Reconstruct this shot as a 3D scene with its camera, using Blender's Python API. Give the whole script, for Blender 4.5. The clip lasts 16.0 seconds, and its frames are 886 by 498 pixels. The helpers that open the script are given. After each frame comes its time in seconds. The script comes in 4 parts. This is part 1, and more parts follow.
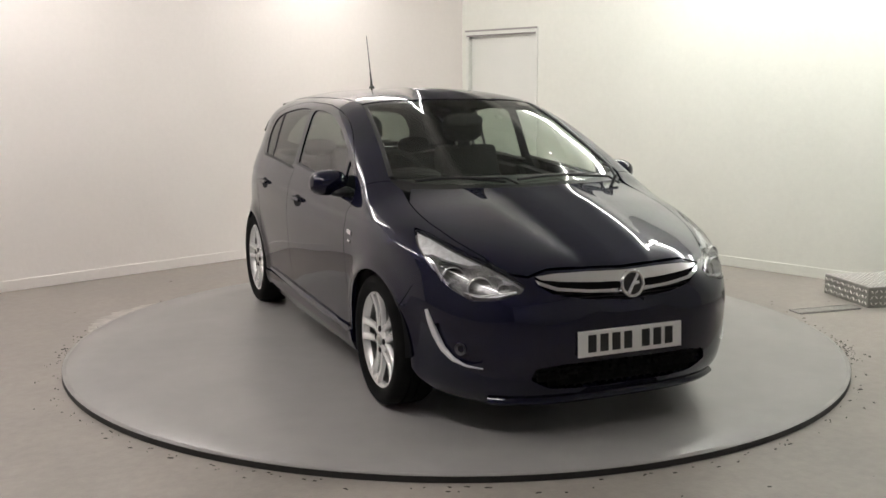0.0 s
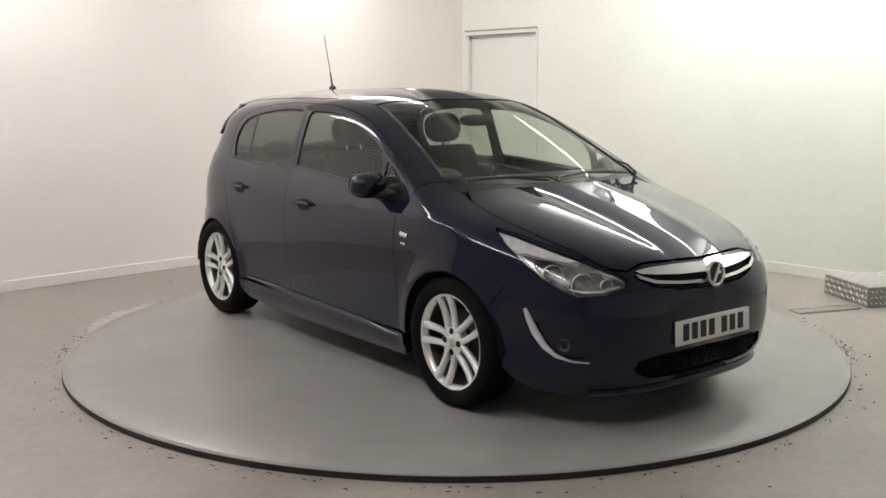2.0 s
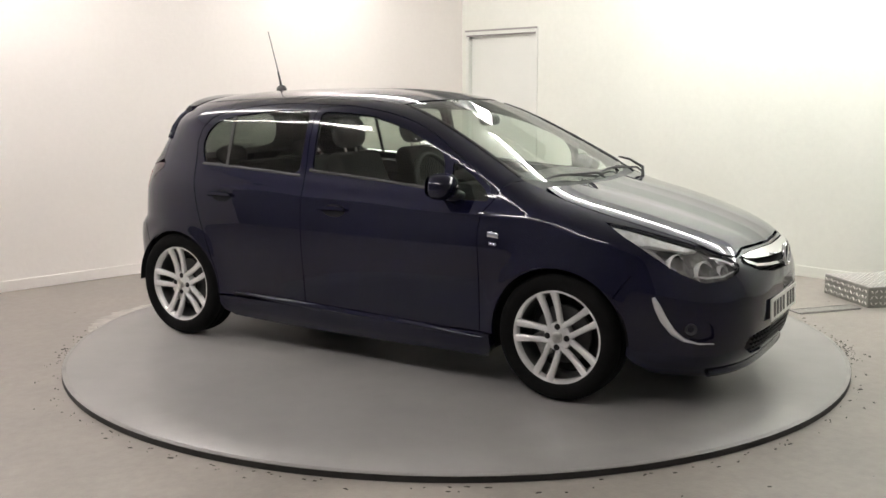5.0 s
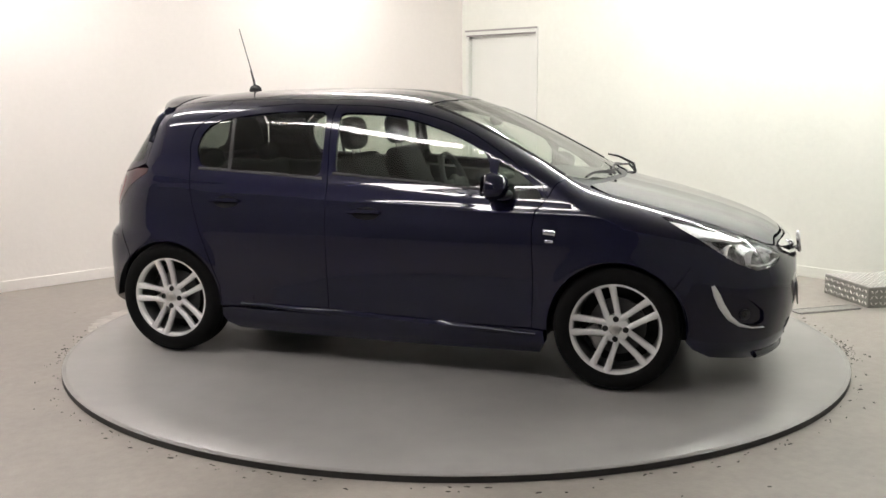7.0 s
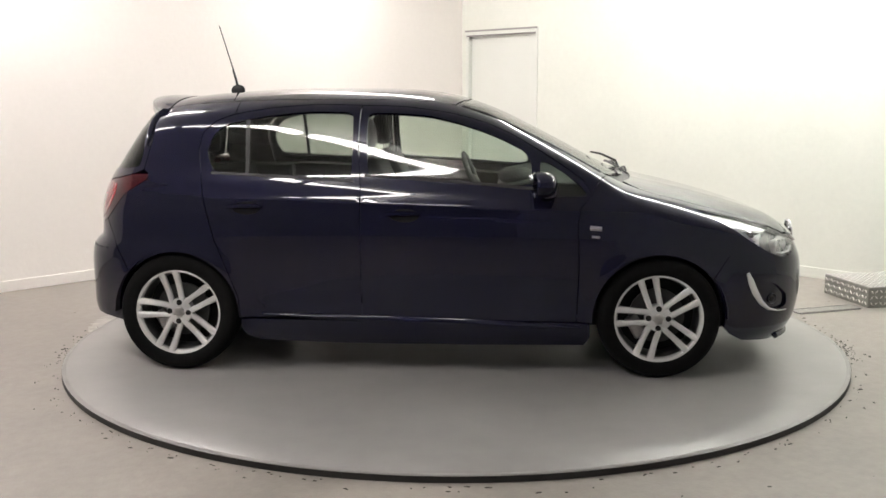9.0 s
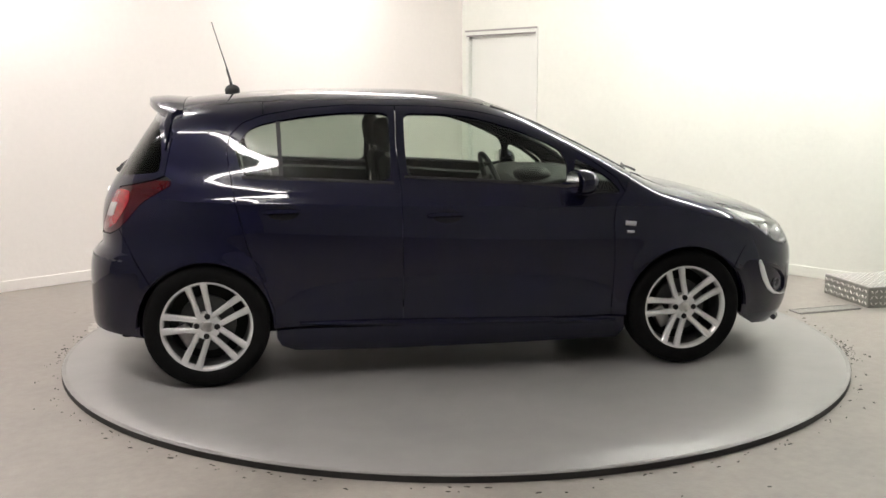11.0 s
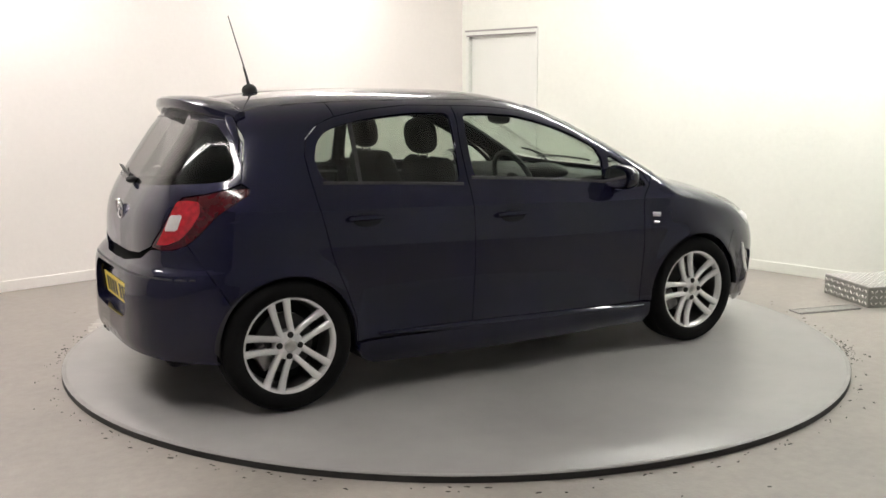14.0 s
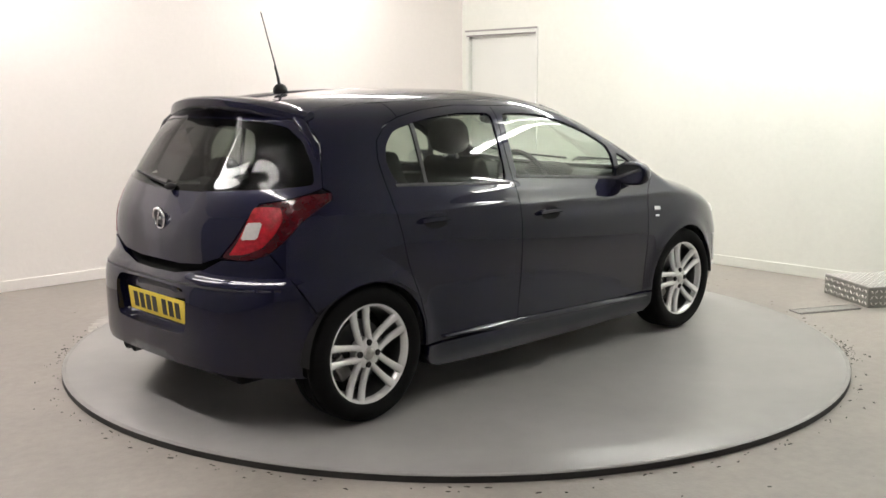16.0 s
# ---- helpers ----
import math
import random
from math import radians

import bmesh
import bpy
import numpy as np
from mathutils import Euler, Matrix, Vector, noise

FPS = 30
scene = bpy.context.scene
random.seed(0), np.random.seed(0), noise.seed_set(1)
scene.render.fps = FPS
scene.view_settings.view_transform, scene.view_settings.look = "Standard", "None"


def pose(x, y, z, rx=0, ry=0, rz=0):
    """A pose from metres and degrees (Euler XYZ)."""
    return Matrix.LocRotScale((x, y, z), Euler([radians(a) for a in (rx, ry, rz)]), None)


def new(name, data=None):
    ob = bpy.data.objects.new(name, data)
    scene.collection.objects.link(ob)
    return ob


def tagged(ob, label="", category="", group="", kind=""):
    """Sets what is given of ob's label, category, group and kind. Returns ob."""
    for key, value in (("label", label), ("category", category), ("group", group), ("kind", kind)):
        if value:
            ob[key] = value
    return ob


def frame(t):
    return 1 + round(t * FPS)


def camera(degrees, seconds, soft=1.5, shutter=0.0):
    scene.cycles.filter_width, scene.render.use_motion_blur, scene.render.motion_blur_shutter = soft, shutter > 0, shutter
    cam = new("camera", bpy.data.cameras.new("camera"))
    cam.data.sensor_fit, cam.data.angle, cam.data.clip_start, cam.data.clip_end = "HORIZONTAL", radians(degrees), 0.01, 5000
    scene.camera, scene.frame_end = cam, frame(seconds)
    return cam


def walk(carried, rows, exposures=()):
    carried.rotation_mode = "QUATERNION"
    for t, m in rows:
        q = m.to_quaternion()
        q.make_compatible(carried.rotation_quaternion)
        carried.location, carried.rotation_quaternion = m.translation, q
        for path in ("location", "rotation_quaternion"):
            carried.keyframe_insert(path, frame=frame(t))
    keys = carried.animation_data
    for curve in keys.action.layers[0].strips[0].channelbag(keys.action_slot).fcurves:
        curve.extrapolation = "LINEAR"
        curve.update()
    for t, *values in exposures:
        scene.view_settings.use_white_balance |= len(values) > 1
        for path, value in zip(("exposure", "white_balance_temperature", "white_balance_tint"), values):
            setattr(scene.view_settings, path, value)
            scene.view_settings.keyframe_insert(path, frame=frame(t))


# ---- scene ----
cam = camera(48.68, 16.0, soft=1.55)
VIEW = pose(0, -5.846, 1.476, 80.708, 0, 0.68) @ pose(0, 0, 0, 0, 0, -0.147)
walk(cam, [(0.0, VIEW), (16.0, VIEW)], exposures=[(0.0, 0.06), (2.0, 0.18), (3.5, 0.24), (7.0, 0.40), (9.0, 0.46), (14.5, 0.47), (16.0, 0.42)])

# ---- light: white tubes under the ceiling, a dim grey surround ----
world = bpy.data.worlds.new("surround")
scene.world = world
world.use_nodes = True
world.node_tree.nodes["Background"].inputs[0].default_value = (0.9, 0.95, 1.0, 1)
world.node_tree.nodes["Background"].inputs[1].default_value = 0.05
TUBE_POWER = 32.0


# ---- materials ----
def shader(name, color, rough=0.5, metal=0.0, coat=0.0, vary=0.0, scale=8.0, fine=0.0, fine_scale=120.0, bump=0.0, bump_scale=60.0, coat_rough=0.03, spec=0.5,
           emission=None, strength=0.0, rough_vary=0.0):
    m = bpy.data.materials.new(name)
    m.use_nodes = True
    n, l = m.node_tree.nodes, m.node_tree.links
    b = n["Principled BSDF"]
    b.inputs["Roughness"].default_value = rough
    b.inputs["Metallic"].default_value = metal
    b.inputs["Coat Weight"].default_value = coat
    b.inputs["Coat Roughness"].default_value = coat_rough
    b.inputs["Specular IOR Level"].default_value = spec
    b.inputs["Base Color"].default_value = (*color, 1)
    if emission:
        b.inputs["Emission Color"].default_value = (*emission, 1)
        b.inputs["Emission Strength"].default_value = strength
    place = n.new("ShaderNodeTexCoord")
    if vary or fine:
        big, small = n.new("ShaderNodeTexNoise"), n.new("ShaderNodeTexNoise")
        big.inputs["Scale"].default_value, small.inputs["Scale"].default_value = scale, fine_scale
        big.inputs["Detail"].default_value = 6
        l.new(place.outputs["Object"], big.inputs["Vector"])
        l.new(place.outputs["Object"], small.inputs["Vector"])
        r1, r2 = n.new("ShaderNodeMapRange"), n.new("ShaderNodeMapRange")
        for r, tex, amount in ((r1, big, vary), (r2, small, fine)):
            r.inputs["From Min"].default_value, r.inputs["From Max"].default_value = 0.2, 0.8
            r.inputs["To Min"].default_value, r.inputs["To Max"].default_value = 1 - amount, 1 + amount
            l.new(tex.outputs["Fac"], r.inputs["Value"])
        mul = n.new("ShaderNodeMath")
        mul.operation = "MULTIPLY"
        l.new(r1.outputs[0], mul.inputs[0])
        l.new(r2.outputs[0], mul.inputs[1])
        tint = n.new("ShaderNodeVectorMath")
        tint.operation = "SCALE"
        tint.inputs[0].default_value = color
        l.new(mul.outputs[0], tint.inputs["Scale"])
        l.new(tint.outputs[0], b.inputs["Base Color"])
        if rough_vary:
            rr = n.new("ShaderNodeMapRange")
            rr.inputs["From Min"].default_value, rr.inputs["From Max"].default_value = 0.3, 0.7
            rr.inputs["To Min"].default_value, rr.inputs["To Max"].default_value = rough - rough_vary, rough + rough_vary
            l.new(big.outputs["Fac"], rr.inputs["Value"])
            l.new(rr.outputs[0], b.inputs["Roughness"])
    if bump:
        tex, bp = n.new("ShaderNodeTexNoise"), n.new("ShaderNodeBump")
        tex.inputs["Scale"].default_value, tex.inputs["Detail"].default_value = bump_scale, 4
        bp.inputs["Strength"].default_value, bp.inputs["Distance"].default_value = bump, 0.01
        l.new(place.outputs["Object"], tex.inputs["Vector"])
        l.new(tex.outputs["Fac"], bp.inputs["Height"])
        l.new(bp.outputs[0], b.inputs["Normal"])
    return m


def pane(name, tint, base=0.06, rough=0.0):
    """A thin tinted pane: clear straight through, with a mirror that grows towards grazing sight."""
    m = bpy.data.materials.new(name)
    m.use_nodes = True
    n, l = m.node_tree.nodes, m.node_tree.links
    n.remove(n["Principled BSDF"])
    clear, gloss, mix, edge = n.new("ShaderNodeBsdfTransparent"), n.new("ShaderNodeBsdfGlossy"), n.new("ShaderNodeMixShader"), n.new("ShaderNodeLayerWeight")
    power, grow = n.new("ShaderNodeMath"), n.new("ShaderNodeMapRange")
    clear.inputs[0].default_value = (*tint, 1)
    gloss.inputs["Roughness"].default_value = rough
    edge.inputs["Blend"].default_value = 0.5
    power.operation, power.inputs[1].default_value = "POWER", 4.5
    grow.inputs["To Min"].default_value, grow.inputs["To Max"].default_value = base, 1.0
    l.new(edge.outputs["Facing"], power.inputs[0])
    l.new(power.outputs[0], grow.inputs["Value"])
    l.new(grow.outputs[0], mix.inputs[0])
    l.new(clear.outputs[0], mix.inputs[1])
    l.new(gloss.outputs[0], mix.inputs[2])
    l.new(mix.outputs[0], n["Material Output"].inputs[0])
    return m


PAINT = shader("navy_paint", (0.0062, 0.0065, 0.0232), 0.40, 0.35, coat=1.0, fine=0.3, fine_scale=900, vary=0.05, scale=3, spec=0.0, coat_rough=0.015)
GLASS = pane("tinted_glass", (0.52, 0.57, 0.52))
GLASS_REAR = pane("dark_tinted_glass", (0.21, 0.23, 0.21), base=0.012, rough=0.02)
GLASS_FRONT = pane("clear_glass", (0.74, 0.80, 0.74))
LENS = pane("lamp_lens", (0.95, 0.96, 0.97))
BLACK = shader("black_plastic", (0.012, 0.012, 0.013), 0.45, vary=0.2, scale=20, bump=0.05, bump_scale=400)
# near-black for liners and underbody; in openings it stands for their shade
GAP = shader("black_and_cavity_shade", (0.004, 0.004, 0.004), 0.9, vary=0.2)
RUBBER = shader("tyre_rubber", (0.005, 0.005, 0.005), 0.9, vary=0.25, scale=12, bump=0.1, bump_scale=150, spec=0.15)
ALLOY = shader("silver_alloy", (0.86, 0.86, 0.86), 0.26, 0.6, coat=0.6, vary=0.08, scale=15)
# dark metal; on barrel and brake disc it paints the shade inside the wheel
ALLOY_DARK = shader("shade_dark_metal", (0.06, 0.06, 0.06), 0.5, 0.6, vary=0.2)
STEEL = shader("brushed_steel", (0.40, 0.39, 0.38), 0.4, 0.9, vary=0.2, scale=30)
CHROME = shader("chrome", (0.80, 0.80, 0.82), 0.08, 1.0)
REFLECTOR = shader("lamp_reflector", (0.90, 0.90, 0.90), 0.12, 0.35, coat=0.6, vary=0.25, scale=45, bump=0.6, bump_scale=55)
# the strong tone variation paints faceted reflections into the colour
LAMP_HOUSING = shader("lamp_housing", (0.26, 0.255, 0.25), 0.20, 0.45, coat=0.4, vary=0.85, scale=35, bump=0.35, bump_scale=45)
RED = shader("red_lens", (0.050, 0.001, 0.004), 0.12, coat=0.3, vary=0.15, scale=25)
RED_BRIGHT = shader("bright_red_lens", (0.30, 0.003, 0.010), 0.08, coat=0.8, vary=0.5, scale=38, bump=0.35, bump_scale=90)
CLEARLAMP = shader("reversing_lens", (0.50, 0.47, 0.46), 0.15, coat=1.0, vary=0.1, scale=60)
AMBER = shader("amber_bulb", (0.7, 0.25, 0.03), 0.2)
PLATE_WHITE = shader("plate_white", (0.78, 0.78, 0.76), 0.35, vary=0.03, scale=10)
PLATE_YELLOW = shader("plate_yellow", (0.80, 0.62, 0.06), 0.35, vary=0.03, scale=10)
INK = shader("plate_ink", (0.01, 0.01, 0.01), 0.4)
CLOTH = shader("seat_cloth", (0.009, 0.009, 0.010), 0.9, vary=0.3, scale=30, bump=0.2, bump_scale=300)
TRIM = shader("cabin_plastic", (0.012, 0.012, 0.013), 0.6, vary=0.2, scale=15, bump=0.1, bump_scale=300)
HEADLINING = shader("headlining", (0.16, 0.155, 0.145), 0.95, vary=0.05)
# unseen wall: dark colour chosen to dim what the car reflects
WALL_DIM_UNSEEN = shader("dim_unseen_wall", (0.20, 0.20, 0.21), 0.6, vary=0.06, scale=1.2, bump=0.1, bump_scale=35)
# unseen wall: tone set by how bright the car's reflections should be
WALL_LIFT_UNSEEN = shader("lift_unseen_wall", (0.46, 0.46, 0.47), 0.6, vary=0.04, scale=1.2, bump=0.1, bump_scale=35)
# pink tint and raised tone put a colour cast and extra light into the paint
WALL_PINK_CAST = shader("pink_cast_wall", (0.86, 0.815, 0.785), 0.6, vary=0.03, scale=1.0, fine=0.015, fine_scale=25, bump=0.12, bump_scale=35)
# the faint green is a colour cast put into the paint
WALL = shader("painted_wall", (0.80, 0.81, 0.75), 0.6, vary=0.035, scale=1.2, fine=0.02, fine_scale=25, bump=0.15, bump_scale=35)
CEIL = shader("ceiling_paint", (0.75, 0.75, 0.73), 0.7, vary=0.04, scale=1.5)
CONCRETE = shader("concrete_floor", (0.285, 0.258, 0.234), 0.5, vary=0.26, scale=1.5, fine=0.08, fine_scale=22, bump=0.15, bump_scale=60, rough_vary=0.1)
DECK = shader("grey_deck_paint", (0.295, 0.287, 0.280), 0.31, vary=0.13, scale=1.3, fine=0.05, fine_scale=7, bump=0.02, bump_scale=5)
# colour of the painted highlight round the deck's edge
EDGE_HIGHLIGHT = shader("edge_highlight", (0.30, 0.29, 0.28), 0.45, vary=0.25, scale=6)
DARKSTEEL = shader("dark_edge_steel", (0.02, 0.019, 0.018), 0.6, vary=0.4, scale=10)
SCUFF = shader("pale_scuff", (0.42, 0.395, 0.37), 0.55, vary=0.25, scale=12, fine=0.1, fine_scale=60)
DIRT = shader("oily_dirt", (0.05, 0.045, 0.038), 0.8, vary=0.4, scale=30)
CHEQUER = shader("chequer_plate", (0.30, 0.295, 0.28), 0.42, 0.7, vary=0.25, scale=14, rough_vary=0.08)
TREAD = shader("worn_tread", (0.75, 0.74, 0.71), 0.30, 0.75, vary=0.15, scale=20)
DOORPAINT = shader("door_paint", (0.78, 0.79, 0.75), 0.45, vary=0.03, scale=2)
TUBE_COOL = shader("lit_cool_diffuser", (1, 1, 1), 0.5, emission=(0.980, 0.985, 0.935), strength=TUBE_POWER * 1.06)
TUBE_WARM = shader("lit_warm_diffuser", (1, 1, 1), 0.5, emission=(1.0, 0.945, 0.915), strength=TUBE_POWER * 0.9)
WHITE_METAL = shader("white_enamel", (0.7, 0.7, 0.7), 0.4, vary=0.03)


# ---- mesh helpers ----
def part(name, bm, material, parent=None, label=""):
    me = bpy.data.meshes.new(name)
    bm.to_mesh(me)
    bm.free()
    me.materials.append(material)
    ob = new(name, me)
    ob.parent = parent
    return tagged(ob, label=label)


def smooth(ob, angle=40):
    me = ob.data
    bm = bmesh.new()
    bm.from_mesh(me)
    for f in bm.faces:
        f.smooth = True
    for e in bm.edges:
        e.smooth = len(e.link_faces) == 2 and e.calc_face_angle(0) < radians(angle)
    bm.to_mesh(me)
    bm.free()
    return ob


def thing(name, label, category, at=None, group="", kind=""):
    ob = new(name)
    if at is not None:
        ob.matrix_basis = at
    return tagged(ob, label, category, group, kind)


def box(x0, x1, y0, y1, z0, z1, bevel=0.0, bm=None, seg=2):
    bm = bm or bmesh.new()
    m = Matrix.LocRotScale(((x0 + x1) / 2, (y0 + y1) / 2, (z0 + z1) / 2), None, (x1 - x0, y1 - y0, z1 - z0))
    r = bmesh.ops.create_cube(bm, size=1, matrix=m)
    if bevel:
        es = list({e for v in r["verts"] for e in v.link_edges})
        bmesh.ops.bevel(bm, geom=es, offset=bevel, segments=seg, profile=0.5, affect="EDGES")
    return bm


def move(bm, m):
    bmesh.ops.transform(bm, matrix=m, verts=bm.verts)
    return bm


def lathe(profile, steps=48, bm=None):
    """Turns (radius, y) pairs round the y axis."""
    bm = bm or bmesh.new()
    rings = []
    for r, y in profile:
        rings.append([bm.verts.new((r * math.cos(2 * math.pi * i / steps), y, r * math.sin(2 * math.pi * i / steps))) for i in range(steps)])
    for a, b in zip(rings, rings[1:]):
        for i in range(steps):
            bm.faces.new((a[i], a[(i + 1) % steps], b[(i + 1) % steps], b[i]))
    bmesh.ops.recalc_face_normals(bm, faces=bm.faces)
    return bm


def tube(points, radius, sides=8, bm=None, taper=1.0):
    bm = bm or bmesh.new()
    pts = [Vector(p) for p in points]
    rings = []
    for i, p in enumerate(pts):
        d = (pts[min(i + 1, len(pts) - 1)] - pts[max(i - 1, 0)]).normalized()
        a = d.cross(Vector((0.31, 0.17, 0.93))).normalized()
        b = d.cross(a)
        r = radius * (1 + (taper - 1) * i / max(len(pts) - 1, 1))
        rings.append([bm.verts.new(p + r * (math.cos(2 * math.pi * k / sides) * a + math.sin(2 * math.pi * k / sides) * b)) for k in range(sides)])
    for a, b in zip(rings, rings[1:]):
        for k in range(sides):
            bm.faces.new((a[k], a[(k + 1) % sides], b[(k + 1) % sides], b[k]))
    bm.faces.new(rings[0][::-1])
    bm.faces.new(rings[-1])
    bmesh.ops.recalc_face_normals(bm, faces=bm.faces)
    return bm


def prism(outline, z0, z1, bevel=0.0, bm=None):
    """A flat outline in x, y raised from z0 to z1."""
    bm = bm or bmesh.new()
    lo = [bm.verts.new((x, y, z0)) for x, y in outline]
    hi = [bm.verts.new((x, y, z1)) for x, y in outline]
    n = len(lo)
    bm.faces.new(lo[::-1])
    top = bm.faces.new(hi)
    for i in range(n):
        bm.faces.new((lo[i], lo[(i + 1) % n], hi[(i + 1) % n], hi[i]))
    bmesh.ops.recalc_face_normals(bm, faces=bm.faces)
    if bevel:
        bmesh.ops.bevel(bm, geom=list(top.edges), offset=bevel, segments=2, profile=0.5, affect="EDGES")
    return bm


# ---- the room: a square bay turned so that one corner lies behind the turntable ----
FLOOR_Z = -0.032
TURN = 44.5                      # degrees from world axes to the room's own axes
N1, N2 = 3.36, 3.42              # from the turntable's centre to the two far walls
BACK, HIGH = 5.6, 3.0
ROOM = pose(0, 0, 0, 0, 0, TURN) # room x runs away along the near side of one wall, room y along the other


def room_wall(name, x0, x1, y0, y1, label, material):
    ob = part(name, box(x0, x1, y0, y1, FLOOR_Z - 0.1, HIGH + 0.1), material)
    ob.matrix_basis = ROOM
    return tagged(ob, label, "wall", kind="structure")


# in room axes the wall with the door is x = N2, the other far wall is y = N1
DOOR_Y1, DOOR_Y0, DOOR_TOP = N1 - 0.06, N1 - 1.06, 2.075
floor_ob = part("floor", box(-BACK - 0.2, N2 + 0.2, -BACK - 0.2, N1 + 0.2, FLOOR_Z - 0.1, FLOOR_Z), CONCRETE)
floor_ob.matrix_basis = ROOM
tagged(floor_ob, "worn beige-grey concrete floor with dirt specks", "floor", kind="structure")
room_wall("wall_west", -BACK - 0.2, N2, N1, N1 + 0.2, "off-white painted wall behind the turntable", WALL_PINK_CAST)
wall_e = thing("wall_east", "off-white painted wall with a door opening", "wall", ROOM, kind="structure")
part("wall_panel", box(N2, N2 + 0.2, -BACK, DOOR_Y0, FLOOR_Z - 0.1, HIGH + 0.1), WALL, wall_e)
part("wall_panel", box(N2, N2 + 0.2, DOOR_Y0, DOOR_Y1, DOOR_TOP, HIGH + 0.1), WALL, wall_e)
part("wall_panel", box(N2, N2 + 0.2, DOOR_Y1, N1 + 0.2, FLOOR_Z - 0.1, HIGH + 0.1), WALL, wall_e)
# out of view; added to close the room and brighten reflections in the car
room_wall("wall_south", -BACK - 0.2, N2 + 0.2, -BACK - 0.2, -BACK, "unseen wall right behind the camera, mid grey to lift the car's reflections", WALL_LIFT_UNSEEN)
# out of view; added to close the room and darken reflections in the car
room_wall("wall_north", -BACK - 0.2, -BACK, -BACK, N1, "unseen wall left behind the camera, darkened to dim the car's reflections", WALL_DIM_UNSEEN)
ceil = part("ceiling", box(-BACK - 0.2, N2 + 0.2, -BACK - 0.2, N1 + 0.2, HIGH, HIGH + 0.1), CEIL)
ceil.matrix_basis = ROOM
tagged(ceil, "plain white painted ceiling", "ceiling", kind="structure")
for name, paint, args in (("baseboard", WALL_PINK_CAST, (-BACK, N2, N1 - 0.014, N1 - 0.001, FLOOR_Z, FLOOR_Z + 0.085)),
                          ("baseboard", WALL, (N2 - 0.014, N2 - 0.001, -BACK, DOOR_Y0 - 0.05, FLOOR_Z, FLOOR_Z + 0.085))):
    ob = part(name, box(*args, bevel=0.004), paint)
    ob.matrix_basis = ROOM
    tagged(ob, "low off-white painted skirting strip along the wall", "baseboard", kind="structure")

door = thing("door_1", "closed off-white flush door in a painted frame", "door", ROOM, kind="structure")
part("door_leaf", box(N2 + 0.035, N2 + 0.075, DOOR_Y0 + 0.05, DOOR_Y1 - 0.05, FLOOR_Z + 0.006, DOOR_TOP - 0.05, 0.003), DOORPAINT, door)
part("frame_head", box(N2 - 0.012, N2 + 0.12, DOOR_Y0, DOOR_Y1, DOOR_TOP - 0.045, DOOR_TOP - 0.001, 0.003), DOORPAINT, door)
# two added grey strips stand for the shadow lines at frame head and leaf
part("head_seal", box(N2 - 0.016, N2 - 0.0125, DOOR_Y0, DOOR_Y1, DOOR_TOP - 0.012, DOOR_TOP + 0.006), STEEL, door)
part("head_seal", box(N2 - 0.016, N2 - 0.0125, DOOR_Y0 + 0.02, DOOR_Y1 - 0.02, DOOR_TOP - 0.062, DOOR_TOP - 0.046), STEEL, door)
part("frame_jamb", box(N2 - 0.012, N2 + 0.12, DOOR_Y0 + 0.001, DOOR_Y0 + 0.045, FLOOR_Z, DOOR_TOP - 0.046, 0.003), DOORPAINT, door)
part("frame_jamb", box(N2 - 0.012, N2 + 0.12, DOOR_Y1 - 0.045, DOOR_Y1 - 0.001, FLOOR_Z, DOOR_TOP - 0.046, 0.003), DOORPAINT, door)
part("door_back", box(N2 + 0.121, N2 + 0.18, DOOR_Y0 + 0.001, DOOR_Y1 - 0.001, FLOOR_Z, DOOR_TOP - 0.002), DOORPAINT, door)


# ---- ceiling lights ----
def ceiling_light(x, y, along, length, tube_mat):
    ob = thing("ceiling_light", "long white ceiling batten with a lit diffuser", "light", ROOM @ pose(x, y, HIGH, 0, 0, along), group="ceiling lights")
    part("housing", box(-length / 2, length / 2, -0.04, 0.04, -0.055, -0.001, 0.006), WHITE_METAL, ob)
    part("diffuser", box(-length / 2 + 0.03, length / 2 - 0.03, -0.06, 0.06, -0.115, -0.057, 0.02, seg=3), tube_mat, ob)
    for s in (-1, 1):
        part("end_cap", box(s * (length / 2 - 0.015) - 0.012, s * (length / 2 - 0.015) + 0.012, -0.062, 0.062, -0.117, -0.056, 0.004), WHITE_METAL, ob)
    return ob


# the batten at (-1.4, 2.3) is added to brighten the west wall
for lx, ly in ((3.0, -2.9), (2.4, -1.7), (2.4, 0.1), (1.5, 2.4), (-1.4, 2.3), (-3.2, -2.0), (-3.2, -0.2), (-3.2, 1.9)):
    ceiling_light(lx, ly, 90, 1.78, TUBE_COOL if lx > 2 else TUBE_WARM)

# ---- the turntable ----
RADIUS = 2.25
turntable = thing("turntable", "round grey-painted steel turntable flush in the floor", "turntable", pose(0, 0, 0))
bm = bmesh.new()
rings = [(0.0, 0.0), (1.0, 0.0), (2.0, 0.0), (RADIUS - 0.006, 0.0), (RADIUS, -0.004)]
prev = None
for r, z in rings:
    ring = [bm.verts.new((r * math.cos(2 * math.pi * i / 160), r * math.sin(2 * math.pi * i / 160), z)) for i in range(160)] if r else [bm.verts.new((0, 0, 0))]
    if prev:
        for i in range(160):
            j = (i + 1) % 160
            bm.faces.new((prev[0], ring[i], ring[j]) if len(prev) == 1 else (prev[i], ring[i], ring[j], prev[j]))
    prev = ring
smooth(part("deck", bm, DECK, turntable, "smooth grey painted deck"))
bm = bmesh.new()
prev = None
